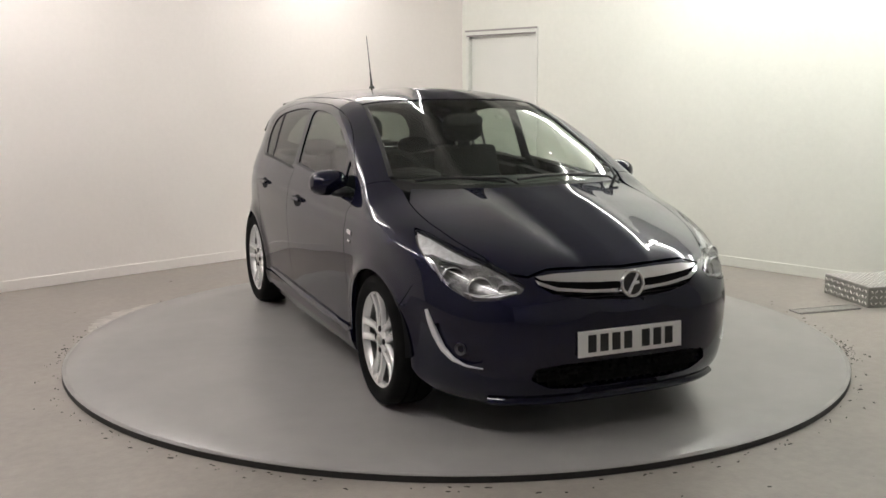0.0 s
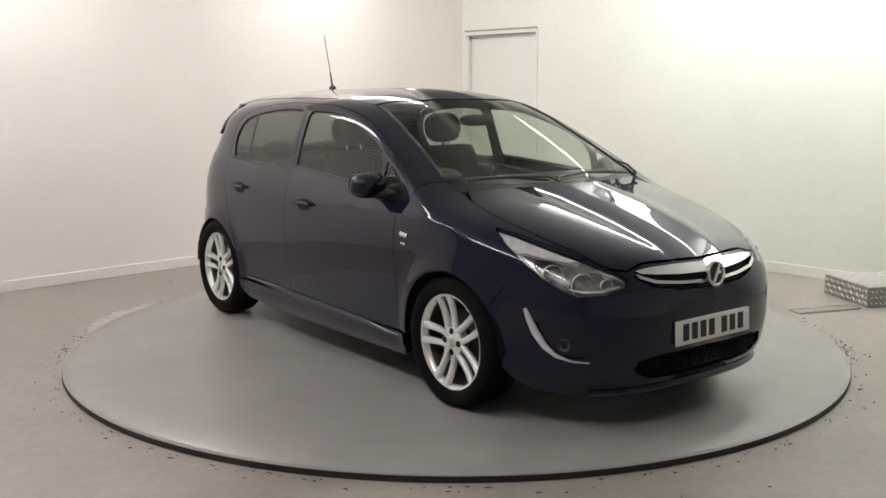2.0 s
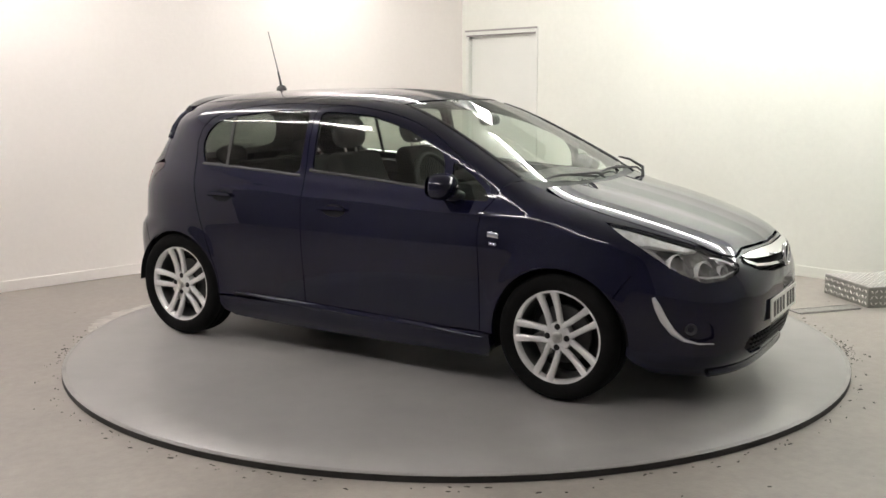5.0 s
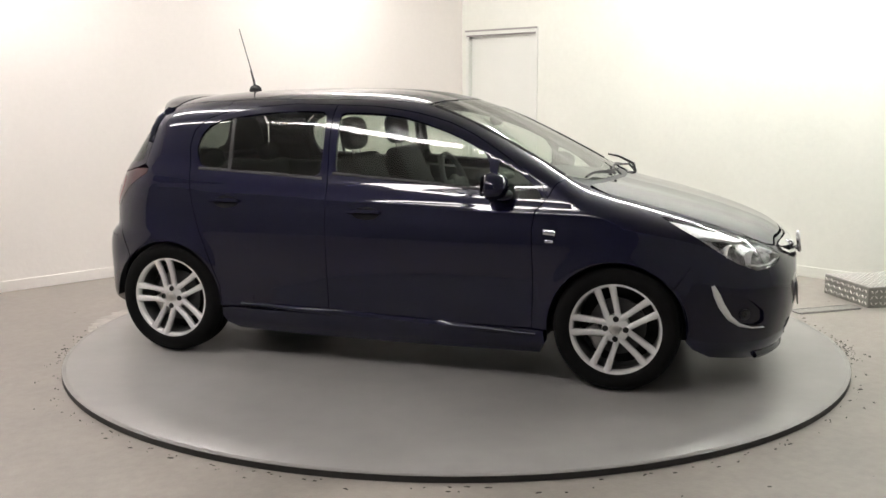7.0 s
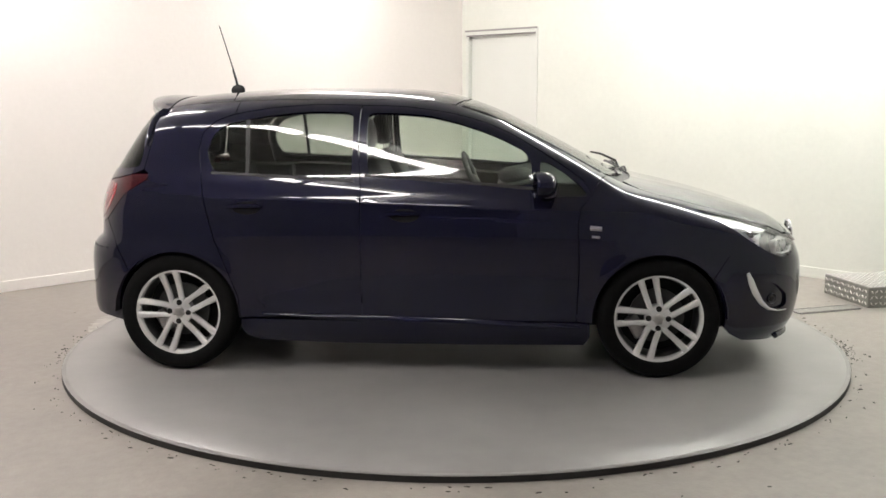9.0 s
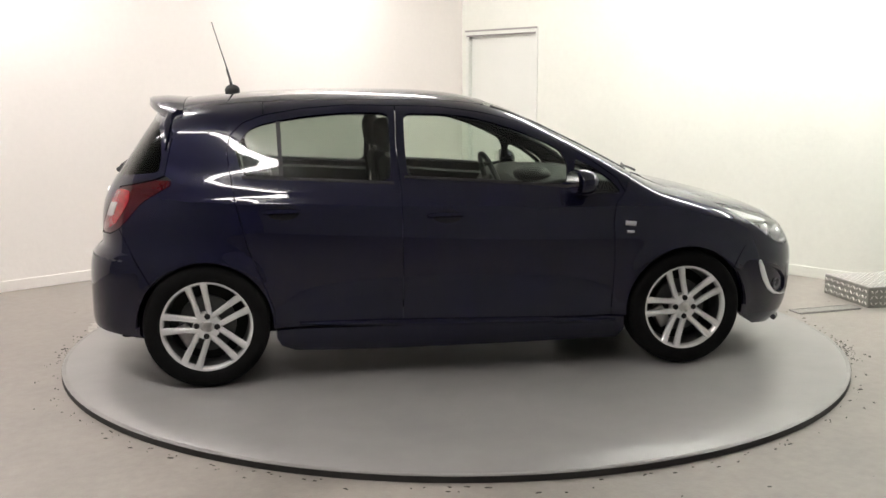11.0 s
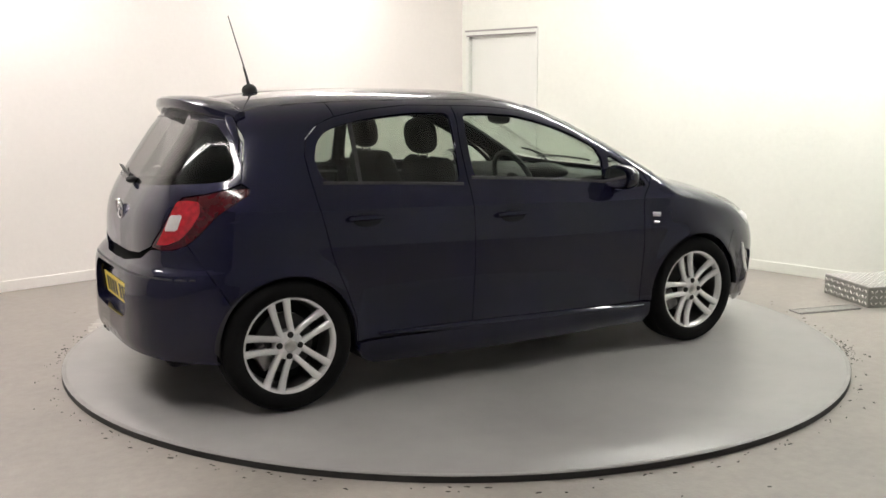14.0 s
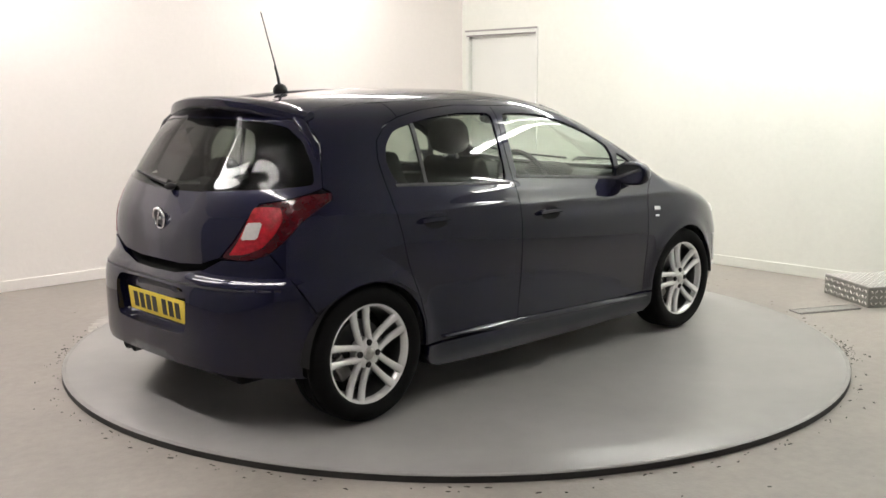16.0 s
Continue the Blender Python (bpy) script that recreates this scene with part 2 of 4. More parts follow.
for r, z in ((RADIUS + 0.001, -0.004), (RADIUS + 0.001, FLOOR_Z + 0.001), (RADIUS - 0.03, FLOOR_Z + 0.001)):
    ring = [bm.verts.new((r * math.cos(2 * math.pi * i / 160), r * math.sin(2 * math.pi * i / 160), z)) for i in range(160)]
    if prev:
        for i in range(160):
            j = (i + 1) % 160
            bm.faces.new((prev[i], prev[j], ring[j], ring[i]))
    prev = ring
bmesh.ops.recalc_face_normals(bm, faces=bm.faces)
smooth(part("rim", bm, DARKSTEEL, turntable, "dark steel rim"))
bm = bmesh.new()
prev = None
for r, z in ((RADIUS - 0.022, 0.0006), (RADIUS - 0.004, 0.0006)):
    ring = [bm.verts.new((r * math.cos(2 * math.pi * i / 160), r * math.sin(2 * math.pi * i / 160), z)) for i in range(160)]
    if prev:
        for i in range(160):
            j = (i + 1) % 160
            bm.faces.new((prev[i], ring[i], ring[j], prev[j]))
    prev = ring
# flat ring stands in for light catching the deck's chamfer
part("edge_band", bm, EDGE_HIGHLIGHT, turntable, "flat band painting the highlight on the deck's lit edge")


# ---- the car's outer skin: half width at length x and height z, car space (x forward, wheels on z = 0) ----
def curve(pairs):
    xs = np.array([p[0] for p in pairs], float)
    ys = np.array([p[1] for p in pairs], float)
    h = np.diff(xs)
    d = np.diff(ys) / h
    m = np.empty(len(xs))
    m[0], m[-1] = d[0], d[-1]
    for i in range(1, len(xs) - 1):
        m[i] = 0 if d[i - 1] * d[i] <= 0 else (h[i - 1] + h[i]) * d[i - 1] * d[i] / (h[i] * d[i] + h[i - 1] * d[i - 1]) if abs(h[i] * d[i] + h[i - 1] * d[i - 1]) > 1e-12 else 0
    def at(x):
        x = np.clip(np.asarray(x, float), xs[0], xs[-1])
        i = np.clip(np.searchsorted(xs, x) - 1, 0, len(xs) - 2)
        t = (x - xs[i]) / h[i]
        return ((1 + 2 * t) * (1 - t) ** 2 * ys[i] + t * (1 - t) ** 2 * h[i] * m[i]
                + t * t * (3 - 2 * t) * ys[i + 1] + t * t * (t - 1) * h[i] * m[i + 1])
    return at


def softened(line, lo, hi, width):
    """The same line with its small kinks evened out over a width."""
    step = width / 12
    xs = np.arange(lo - 4 * width, hi + 4 * width, step)
    k = np.exp(-0.5 * (np.arange(-36, 37) / 12) ** 2)
    ys = np.convolve(np.pad(line(xs), 36, mode="edge"), k / k.sum(), mode="valid")
    return lambda x: np.interp(x, xs, ys)


TOP = curve([(-1.75, 1.37), (-1.55, 1.405), (-1.4, 1.428), (-1.2, 1.452), (-0.9, 1.473), (-0.55, 1.482), (-0.2, 1.478), (0.05, 1.461), (0.22, 1.429),
             (0.4, 1.368), (0.6, 1.272), (0.8, 1.168), (1.0, 1.060), (1.1, 1.012), (1.18, 0.988), (1.4, 0.938), (1.65, 0.874), (1.85, 0.810),
             (1.97, 0.758), (2.04, 0.70), (2.09, 0.64), (2.2, 0.5)])
TOP = softened(TOP, -1.75, 2.2, 0.032)
NOSE = curve([(0.14, 1.98), (0.2, 2.04), (0.3, 2.085), (0.42, 2.10), (0.55, 2.10), (0.66, 2.09), (0.74, 2.07), (1.0, 2.05)])
TAIL = curve([(0.16, 1.80), (0.24, 1.865), (0.32, 1.885), (0.5, 1.885), (0.6, 1.878), (0.65, 1.86), (0.70, 1.815), (0.8, 1.812), (0.9, 1.798), (0.99, 1.756),
              (1.1, 1.682), (1.25, 1.580), (1.36, 1.508), (1.42, 1.475)])
SIDE = curve([(0.12, 0.77), (0.17, 0.80), (0.23, 0.826), (0.30, 0.829), (0.36, 0.832), (0.45, 0.840), (0.6, 0.854), (0.70, 0.858), (0.79, 0.855), (0.83, 0.845), (0.88, 0.834), (0.93, 0.818),
              (0.985, 0.794), (1.1, 0.757), (1.2, 0.724), (1.3, 0.686), (1.4, 0.642), (1.5, 0.59)])
SIDE = softened(SIDE, 0.12, 1.5, 0.014)
TAPER = curve([(-2.0, 0.968), (-1.3, 0.980), (-0.6, 0.995), (0.0, 1.0), (2.2, 1.0)])
BELT = curve([(-1.9, 0.085), (-1.2, 0.075), (-0.4, 0.045), (0.6, 0.0), (2.2, 0.0)])
NPOW_F = curve([(0.2, 3.4), (0.5, 3.3), (0.7, 2.9), (0.95, 2.7)])
NPOW_R = curve([(0.2, 3.8), (0.6, 3.7), (0.9, 3.5), (1.06, 3.8), (1.3, 4.0)])
ROUND = curve([(-1.6, 0.20), (-0.6, 0.19), (0.1, 0.165), (0.9, 0.115), (1.2, 0.15), (1.7, 0.18), (2.1, 0.18)])
CREASE = curve([(-1.75, 0.957), (-1.3, 0.932), (-0.865, 0.914), (0.0, 0.890), (0.53, 0.870), (1.0, 0.862), (1.5, 0.845)])
CREASE_AMP = curve([(-1.7, 0.0), (-1.45, 0.0045), (-1.0, 0.006), (1.0, 0.006), (1.25, 0.0045), (1.5, 0.0)])
ARCH_F, ARCH_R = (1.2555, 0.31, 0.338), (-1.2555, 0.31, 0.328)


def halfwidth(x, z):
    x, z = np.broadcast_arrays(np.asarray(x, float), np.asarray(z, float))
    k = np.clip((z - 0.55) / 0.35, 0, 1)
    w = SIDE(z - BELT(x) * k * k * (3 - 2 * k)) * TAPER(x)
    for cx, cz, r in (ARCH_F, ARCH_R):
        d = np.hypot(x - cx, z - cz)
        w = w + 0.016 * np.exp(-((d - r) / 0.055) ** 2) * np.clip((z - 0.1) / 0.2, 0, 1)
    w = w + CREASE_AMP(x) * np.exp(-((z - CREASE(x)) / 0.022) ** 2)
    xf, n = NOSE(z), NPOW_F(z)
    t = np.clip((x - 0.9) / (xf - 0.9), 0, 1)
    w = w * np.clip(1 - t ** n, 0, 1) ** (1 / n)
    xr, n = TAIL(z), NPOW_R(z)
    t = np.clip((-x - 0.95) / (xr - 0.95), 0, 1)
    w = w * np.clip(1 - t ** n, 0, 1) ** (1 / n)
    u = np.clip(1 - (TOP(x) - z) / ROUND(x), 0, 1)
    return w * np.clip(1 - u ** 2.8, 0, 1) ** (1 / 2.8)


def inside(p):
    return halfwidth(p[:, 0], p[:, 2]) - np.abs(p[:, 1]) > 0


def cast(origin, way, far=2.6):
    """Where rays from inside the body leave it."""
    lo, hi = np.zeros(len(origin)), np.full(len(origin), far)
    for _ in range(34):
        mid = (lo + hi) / 2
        ok = inside(origin + way * mid[:, None])
        lo, hi = np.where(ok, mid, lo), np.where(ok, hi, mid)
    return origin + way * lo[:, None]


def lift(chart, uv, sign=-1):
    """Points of the skin for the plane points of a chart."""
    uv = np.asarray(uv, float)
    a, b = uv[:, 0], uv[:, 1]
    o = np.zeros(len(a))
    if chart == "side":
        return np.stack([a, sign * halfwidth(a, b), b], 1)
    if chart == "top":
        return cast(np.stack([a, b, o + 0.45], 1), np.stack([o, o, o + 1], 1))
    if chart == "front":
        return cast(np.stack([o + 1.1, o, b], 1), np.stack([np.cos(a), -np.sin(a), o], 1))
    return cast(np.stack([o - 0.95, o, b], 1), np.stack([-np.cos(a), -np.sin(a), o], 1))


def normals(p):
    e = 0.004
    g = np.empty_like(p)
    f = lambda q: np.abs(q[:, 1]) - halfwidth(q[:, 0], q[:, 2])
    for i in range(3):
        d = np.zeros(3)
        d[i] = e
        g[:, i] = f(p + d) - f(p - d)
    n = np.linalg.norm(g, axis=1, keepdims=True)
    return g / np.maximum(n, 1e-9)


# ---- panels cut from the skin ----
from mathutils.geometry import delaunay_2d_cdt


def to_uv(chart, p):
    x, y, z = p[:, 0], p[:, 1], p[:, 2]
    if chart == "radial":
        return np.stack([x, np.arctan2(z - 0.45, np.abs(y))], 1)
    if chart == "top":
        return np.stack([x, y], 1)
    if chart == "front":
        return np.stack([np.arctan2(-y, x - 1.1), z], 1)
    return np.stack([np.arctan2(-y, -x - 0.95), z], 1)


def lift_uv(chart, uv):
    if chart == "radial":
        o = np.zeros(len(uv))
        return cast(np.stack([uv[:, 0], o, o + 0.45], 1), np.stack([o, -np.cos(uv[:, 1]), np.sin(uv[:, 1])], 1))
    return lift(chart, uv)


def s(x, z):
    return lift("side", [(x, z)])[0]


def t(x, y):
    return lift("top", [(x, y)])[0]


def f(a, z):
    return lift("front", [(a, z)])[0]


def r(a, z):
    return lift("rear", [(a, z)])[0]


def arch(which, a0, a1, grow=0.0, n=14):
    cx, cz, rad = which
    return [s(cx + (rad + grow) * math.cos(radians(a0 + (a1 - a0) * i / n)), cz + (rad + grow) * math.sin(radians(a0 + (a1 - a0) * i / n))) for i in range(n + 1)]


def dense(poly, step):
    out = []
    for a, b in zip(poly, np.roll(poly, -1, 0)):
        n = max(1, int(np.linalg.norm(b - a) / step))
        out += [a + (b - a) * i / n for i in range(n)]
    return np.array(out)


def rounded(poly, times=2):
    for _ in range(times):
        nxt = np.roll(poly, -1, 0)
        poly = np.stack([poly * 0.87 + nxt * 0.13, poly * 0.13 + nxt * 0.87], 1).reshape(-1, 2)
    return poly


def area(poly):
    x, y = poly[:, 0], poly[:, 1]
    return 0.5 * np.sum(x * np.roll(y, -1) - y * np.roll(x, -1))


def inset(poly, d):
    if area(poly) < 0:
        poly = poly[::-1]
    e = np.roll(poly, -1, 0) - np.roll(poly, 1, 0)
    n = np.stack([-e[:, 1], e[:, 0]], 1) / np.maximum(np.linalg.norm(e, axis=1, keepdims=True), 1e-9)
    return poly + n * d


def within(poly, pts):
    ok = np.zeros(len(pts), bool)
    x, y = pts[:, 0], pts[:, 1]
    for (x0, y0), (x1, y1) in zip(poly, np.roll(poly, -1, 0)):
        cross = (y0 > y) != (y1 > y)
        with np.errstate(divide="ignore", invalid="ignore"):
            ok ^= cross & (x < (x1 - x0) * (y - y0) / (y1 - y0) + x0)
    return ok


def spread(poly, pts, d):
    """True where a point lies further than d from the outline's points."""
    return np.min(np.hypot(pts[:, None, 0] - poly[None, :, 0], pts[:, None, 1] - poly[None, :, 1]), 1) > d


def panel(name, chart, outline, material, parent, holes=(), gap=0.0022, off=0.0, depth=0.02, cell=0.024, soft=0, label="", left=False):
    """A piece of the skin inside an outline of skin points, with its edges turned in by depth. left: mirrored to the other side."""
    loops = []
    for k, pts in enumerate([outline, *holes]):
        uv = to_uv(chart, np.array(pts))
        if k == 0 and soft:
            uv = rounded(uv, soft)
        if k:
            uv = rounded(uv, 2)
        uv = inset(dense(uv, cell * 0.55), gap if k == 0 else -0.001)
        loops.append(uv)
    lo, hi = loops[0].min(0), loops[0].max(0)
    gx, gy = np.meshgrid(np.arange(lo[0] + cell / 2, hi[0], cell), np.arange(lo[1] + cell / 2, hi[1], cell))
    gx[::2] += cell / 2
    grid = np.stack([gx.ravel(), gy.ravel()], 1)
    keep = within(loops[0], grid)
    for h in loops[1:]:
        keep &= ~within(h, grid)
    for lp in loops:
        keep &= spread(lp, grid, cell * 0.45)
    pts, edges = [], []
    for lp in loops:
        b = len(pts)
        pts += list(lp)
        edges += [(b + i, b + (i + 1) % len(lp)) for i in range(len(lp))]
    pts += list(grid[keep])
    vs, es, fs, *_ = delaunay_2d_cdt([Vector(p) for p in pts], edges, [], 0, 1e-6)
    uv = np.array([(v.x, v.y) for v in vs])
    tri = np.array([q for q in fs if len(q) == 3])
    mid = uv[tri].mean(1)
    ok = within(loops[0], mid)
    for h in loops[1:]:
        ok &= ~within(h, mid)
    tri = tri[ok]
    P = lift_uv(chart, uv)
    N = normals(P)
    P = P + N * off
    if left:
        P, N = P * (1, -1, 1), N * (1, -1, 1)
    a, b, c = P[tri[:, 0]], P[tri[:, 1]], P[tri[:, 2]]
    wrong = np.einsum("ij,ij->i", np.cross(b - a, c - a), N[tri].mean(1)) < 0
    tri[wrong] = tri[wrong][:, ::-1]
    count = {}
    for q in tri:
        for i in range(3):
            e = (int(q[i]), int(q[(i + 1) % 3]))
            count[e] = count.get(e, 0) + 1
    rim = [e for e in count if (e[1], e[0]) not in count]
    verts, faces, nn = list(P), [tuple(int(i) for i in q) for q in tri], list(N)
    if depth:
        at = {}
        for i in {i for e in rim for i in e}:
            at[i] = len(verts)
            verts += [P[i], P[i] - N[i] * depth]
            nn += [N[i], N[i]]
        faces += [(at[e[1]], at[e[0]], at[e[0]] + 1, at[e[1]] + 1) for e in rim]
    me = bpy.data.meshes.new(name)
    me.from_pydata([tuple(v) for v in verts], [], faces)
    me.polygons.foreach_set("use_smooth", [len(q) == 3 for q in faces])
    me.materials.append(material)
    me.update()
    corner = []
    for p in me.polygons:
        for i in p.vertices:
            corner.append(tuple(nn[i]) if p.use_smooth else tuple(p.normal))
    me.normals_split_custom_set(corner)
    ob = new(name, me)
    ob.parent = parent
    return tagged(ob, label=label)


def both(pts):
    """Closes a half outline (from the middle to the middle, right side) with its mirror image."""
    pts = [np.array(p) for p in pts]
    return pts + [p * (1, -1, 1) for p in pts[::-1] if abs(p[1]) > 1e-3]


# ---- the car ----
CAR_X, CAR_Y = -0.156, -0.061
car = thing("car", "dark navy five-door hatchback with silver alloy wheels standing on the turntable", "car", pose(CAR_X, CAR_Y, 0))

DOOR_FRONT = [(0.838, 0.29), (0.845, 0.567), (0.836, 0.80), (0.85, 0.88), (0.905, 0.945)]
DOOR_TOP_F = [(0.87, 1.01), (0.78, 1.075), (0.68, 1.14), (0.58, 1.200), (0.49, 1.25), (0.36, 1.305), (0.18, 1.352), (-0.06, 1.385), (-0.285, 1.392)]
B_LINE = [(-0.292, 1.20), (-0.275, 0.98), (-0.273, 0.56), (-0.273, 0.29)]
DOOR_TOP_R = [(-0.285, 1.392), (-0.53, 1.397), (-0.77, 1.378), (-0.95, 1.348), (-1.05, 1.312), (-1.115, 1.25), (-1.132, 1.17)]
DOOR_REAR = [(-1.118, 1.07), (-1.100, 0.95), (-1.075, 0.84), (-1.04, 0.70), (-0.972, 0.53), (-0.925, 0.40), (-0.918, 0.29)]
GLASS_F = [(-0.245, 1.352), (-0.057, 1.349), (0.09, 1.335), (0.23, 1.30), (0.36, 1.258), (0.46, 1.215), (0.565, 1.16), (0.60, 1.10), (0.598, 0.985),
           (0.193, 1.018), (-0.18, 1.040), (-0.238, 1.046), (-0.247, 1.20)]
GLASS_Q = [(0.645, 1.115), (0.70, 1.092), (0.77, 1.05), (0.835, 1.0), (0.875, 0.955), (0.872, 0.938), (0.72, 0.935), (0.66, 0.945), (0.643, 1.0)]
GLASS_R = [(-0.325, 1.356), (-0.534, 1.360), (-0.74, 1.342), (-0.87, 1.322), (-0.96, 1.302), (-1.02, 1.276), (-1.065, 1.228), (-1.085, 1.165), (-1.075, 1.11), (-1.045, 1.056), (-0.868, 1.048), (-0.60, 1.034), (-0.325, 1.018), (-0.323, 1.2)]
DIVIDER = [(-0.868, 1.325), (-0.890, 1.322), (-0.884, 1.2), (-0.880, 1.045), (-0.860, 1.045), (-0.864, 1.2)]
ROOF_EDGE = [(-0.95, -0.553), (-0.6, -0.560), (-0.2, -0.556), (0.05, -0.545), (0.2, -0.530)]
SCREEN_EDGE = [(0.2, -0.530), (0.35, -0.552), (0.5, -0.575), (0.7, -0.605), (0.85, -0.632), (0.96, -0.652)]
BONNET_EDGE = [(1.08, -0.630), (1.20, -0.646), (1.33, -0.655), (1.45, -0.650), (1.56, -0.632), (1.66, -0.612), (1.76, -0.578), (1.828, -0.549)]
LAMP = [(1.12, 0.862), (1.0, 0.845), (0.88, 0.820), (0.75, 0.788), (0.64, 0.755), (0.53, 0.712), (0.465, 0.672), (0.485, 0.645), (0.576, 0.618), (0.68, 0.610),
        (0.78, 0.650), (0.868, 0.705), (0.95, 0.762), (1.03, 0.808)]
TAILLAMP = [(1.03, 1.040), (0.93, 1.036), (0.82, 1.014), (0.70, 0.997), (0.655, 0.940), (0.591, 0.844), (0.516, 0.768), (0.59, 0.760), (0.67, 0.764), (0.752, 0.792),
            (0.822, 0.850), (0.88, 0.915), (0.96, 0.970), (1.035, 1.012)]


def S(pairs):
    return [s(*p) for p in pairs]


def T(pairs):
    return [t(*p) for p in pairs]


def FR(pairs):
    return [f(*p) for p in pairs]


def RR(pairs):
    return [r(*p) for p in pairs]


def side_parts(left):
    door_f = panel("front_door", "radial", S(DOOR_FRONT + DOOR_TOP_F + B_LINE), PAINT, car, [S(GLASS_F), S(GLASS_Q)], left=left)
    panel("window_glass", "radial", S(GLASS_F), GLASS_FRONT, door_f, gap=-0.004, off=-0.006, depth=0, soft=2, left=left)
    panel("quarter_light", "radial", S(GLASS_Q), GLASS_FRONT, door_f, gap=-0.004, off=-0.006, depth=0, soft=2, left=left)
    door_r = panel("rear_door", "radial", S(B_LINE[::-1] + DOOR_TOP_R + DOOR_REAR), PAINT, car, [S(GLASS_R)], left=left)
    panel("window_glass", "radial", S(GLASS_R), GLASS, door_r, gap=-0.004, off=-0.006, depth=0, soft=2, left=left)
    panel("window_divider", "radial", S(DIVIDER), BLACK, door_r, gap=0.0, off=-0.003, depth=0.012, left=left)
    wing = S(DOOR_FRONT) + [t(0.99, -0.655)] + T(BONNET_EDGE) + FR(LAMP[4::-1]) + FR(LAMP[:9:-1]) + S([(1.60, 0.63)]) + arch(ARCH_F, 38, 184)
    panel("front_wing", "radial", wing, PAINT, car, left=left)
    rail = S([(0.905, 0.945)] + DOOR_TOP_F + DOOR_TOP_R[:4]) + T(ROOF_EDGE + SCREEN_EDGE[1:]) + [t(0.99, -0.655)]
    panel("roof_rail", "radial", rail, PAINT, car, cell=0.013, left=left)
    quarter = S(DOOR_REAR[::-1] + DOOR_TOP_R[:2:-1]) + T([(-0.95, -0.553), (-1.15, -0.545), (-1.36, -0.52)]) + RR([(0.93, 1.31), (0.985, 1.25), (0.99, 1.06)]) \
        + RR(TAILLAMP[:1] + TAILLAMP[:8:-1]) + S([(-1.60, 0.66)]) + arch(ARCH_R, 142, -3)
    panel("rear_wing", "radial", quarter, PAINT, car, left=left)
    panel("sill", "radial", S([(-0.915, 0.285), (-0.4, 0.285), (0.3, 0.285), (0.905, 0.285), (0.91, 0.22), (0.88, 0.168), (0.3, 0.16), (-0.4, 0.16), (-0.82, 0.172), (-0.89, 0.20), (-0.915, 0.24)]),
          PAINT, car, off=0.012, depth=0.05, left=left)
    return door_f, door_r


side_parts(False)
side_parts(True)

panel("bonnet", "top", both(T([(1.175, 0.0), (1.16, -0.2), (1.13, -0.42), (1.08, -0.590)] + BONNET_EDGE[1:]) + FR([(0.60, 0.744), (0.53, 0.716), (0.455, 0.706), (0.37, 0.732), (0.2, 0.732), (0.0, 0.727)])), PAINT, car, depth=0.03)
panel("roof", "top", both(T([(0.262, 0.0), (0.255, -0.25), (0.225, -0.42), (0.2, -0.53)] + ROOF_EDGE[-2::-1] + [(-1.15, -0.545), (-1.36, -0.52), (-1.42, -0.4), (-1.45, -0.2), (-1.46, 0.0)])),
      PAINT, car)
panel("windscreen", "top", both(T([(0.266, 0.0), (0.259, -0.25), (0.229, -0.42)] + SCREEN_EDGE + [(1.03, -0.55), (1.085, -0.4), (1.12, -0.2), (1.135, 0.0)])), GLASS_FRONT, car, off=-0.004, depth=0, gap=0.0)
panel("scuttle", "top", both(T([(1.125, 0.0), (1.11, -0.2), (1.075, -0.4), (1.02, -0.55), (0.95, -0.66), (1.02, -0.66), (1.09, -0.595), (1.14, -0.42), (1.17, -0.2), (1.185, 0.0)])), BLACK, car, off=-0.012, depth=0)

bumper_top = FR([(0.0, 0.722), (0.2, 0.728), (0.37, 0.728), (0.455, 0.702)]) + FR(LAMP[5:12]) + S([(1.60, 0.63)])
bumper_low = arch(ARCH_F, 38, -8, n=8) + FR([(0.98, 0.225), (0.88, 0.18), (0.6, 0.15), (0.3, 0.148), (0.0, 0.148)])
INTAKE = FR([(0.0, 0.345), (0.3, 0.345), (0.42, 0.33), (0.44, 0.28), (0.36, 0.235), (0.2, 0.225), (0.0, 0.225)])
GRILLE = FR([(0.0, 0.712), (0.2, 0.716), (0.36, 0.712), (0.425, 0.700), (0.41, 0.672), (0.34, 0.636), (0.2, 0.612), (0.0, 0.602)])
POCKET = FR([(0.86, 0.49), (0.82, 0.50), (0.72, 0.47), (0.64, 0.41), (0.63, 0.355), (0.68, 0.338), (0.78, 0.355), (0.84, 0.43)])
front = panel("front_bumper", "front", both(bumper_top + bumper_low), PAINT, car, [both(INTAKE), both(GRILLE), POCKET, [p * (1, -1, 1) for p in POCKET]], depth=0.035)
back_top = RR([(0.0, 0.672), (0.2, 0.675), (0.4, 0.703), (0.516, 0.757)]) + RR(TAILLAMP[7:10]) + S([(-1.60, 0.66)])
back_low = arch(ARCH_R, 142, 187, n=8) + RR([(0.90, 0.25), (0.7, 0.262), (0.5, 0.272), (0.25, 0.275), (0.0, 0.275)])
RECESS = RR([(0.0, 0.625), (0.30, 0.62), (0.335, 0.58), (0.325, 0.44), (0.29, 0.415), (0.0, 0.41)])
back = panel("rear_bumper", "rear", both(back_top + back_low), PAINT, car, [both(RECESS)], depth=0.055)
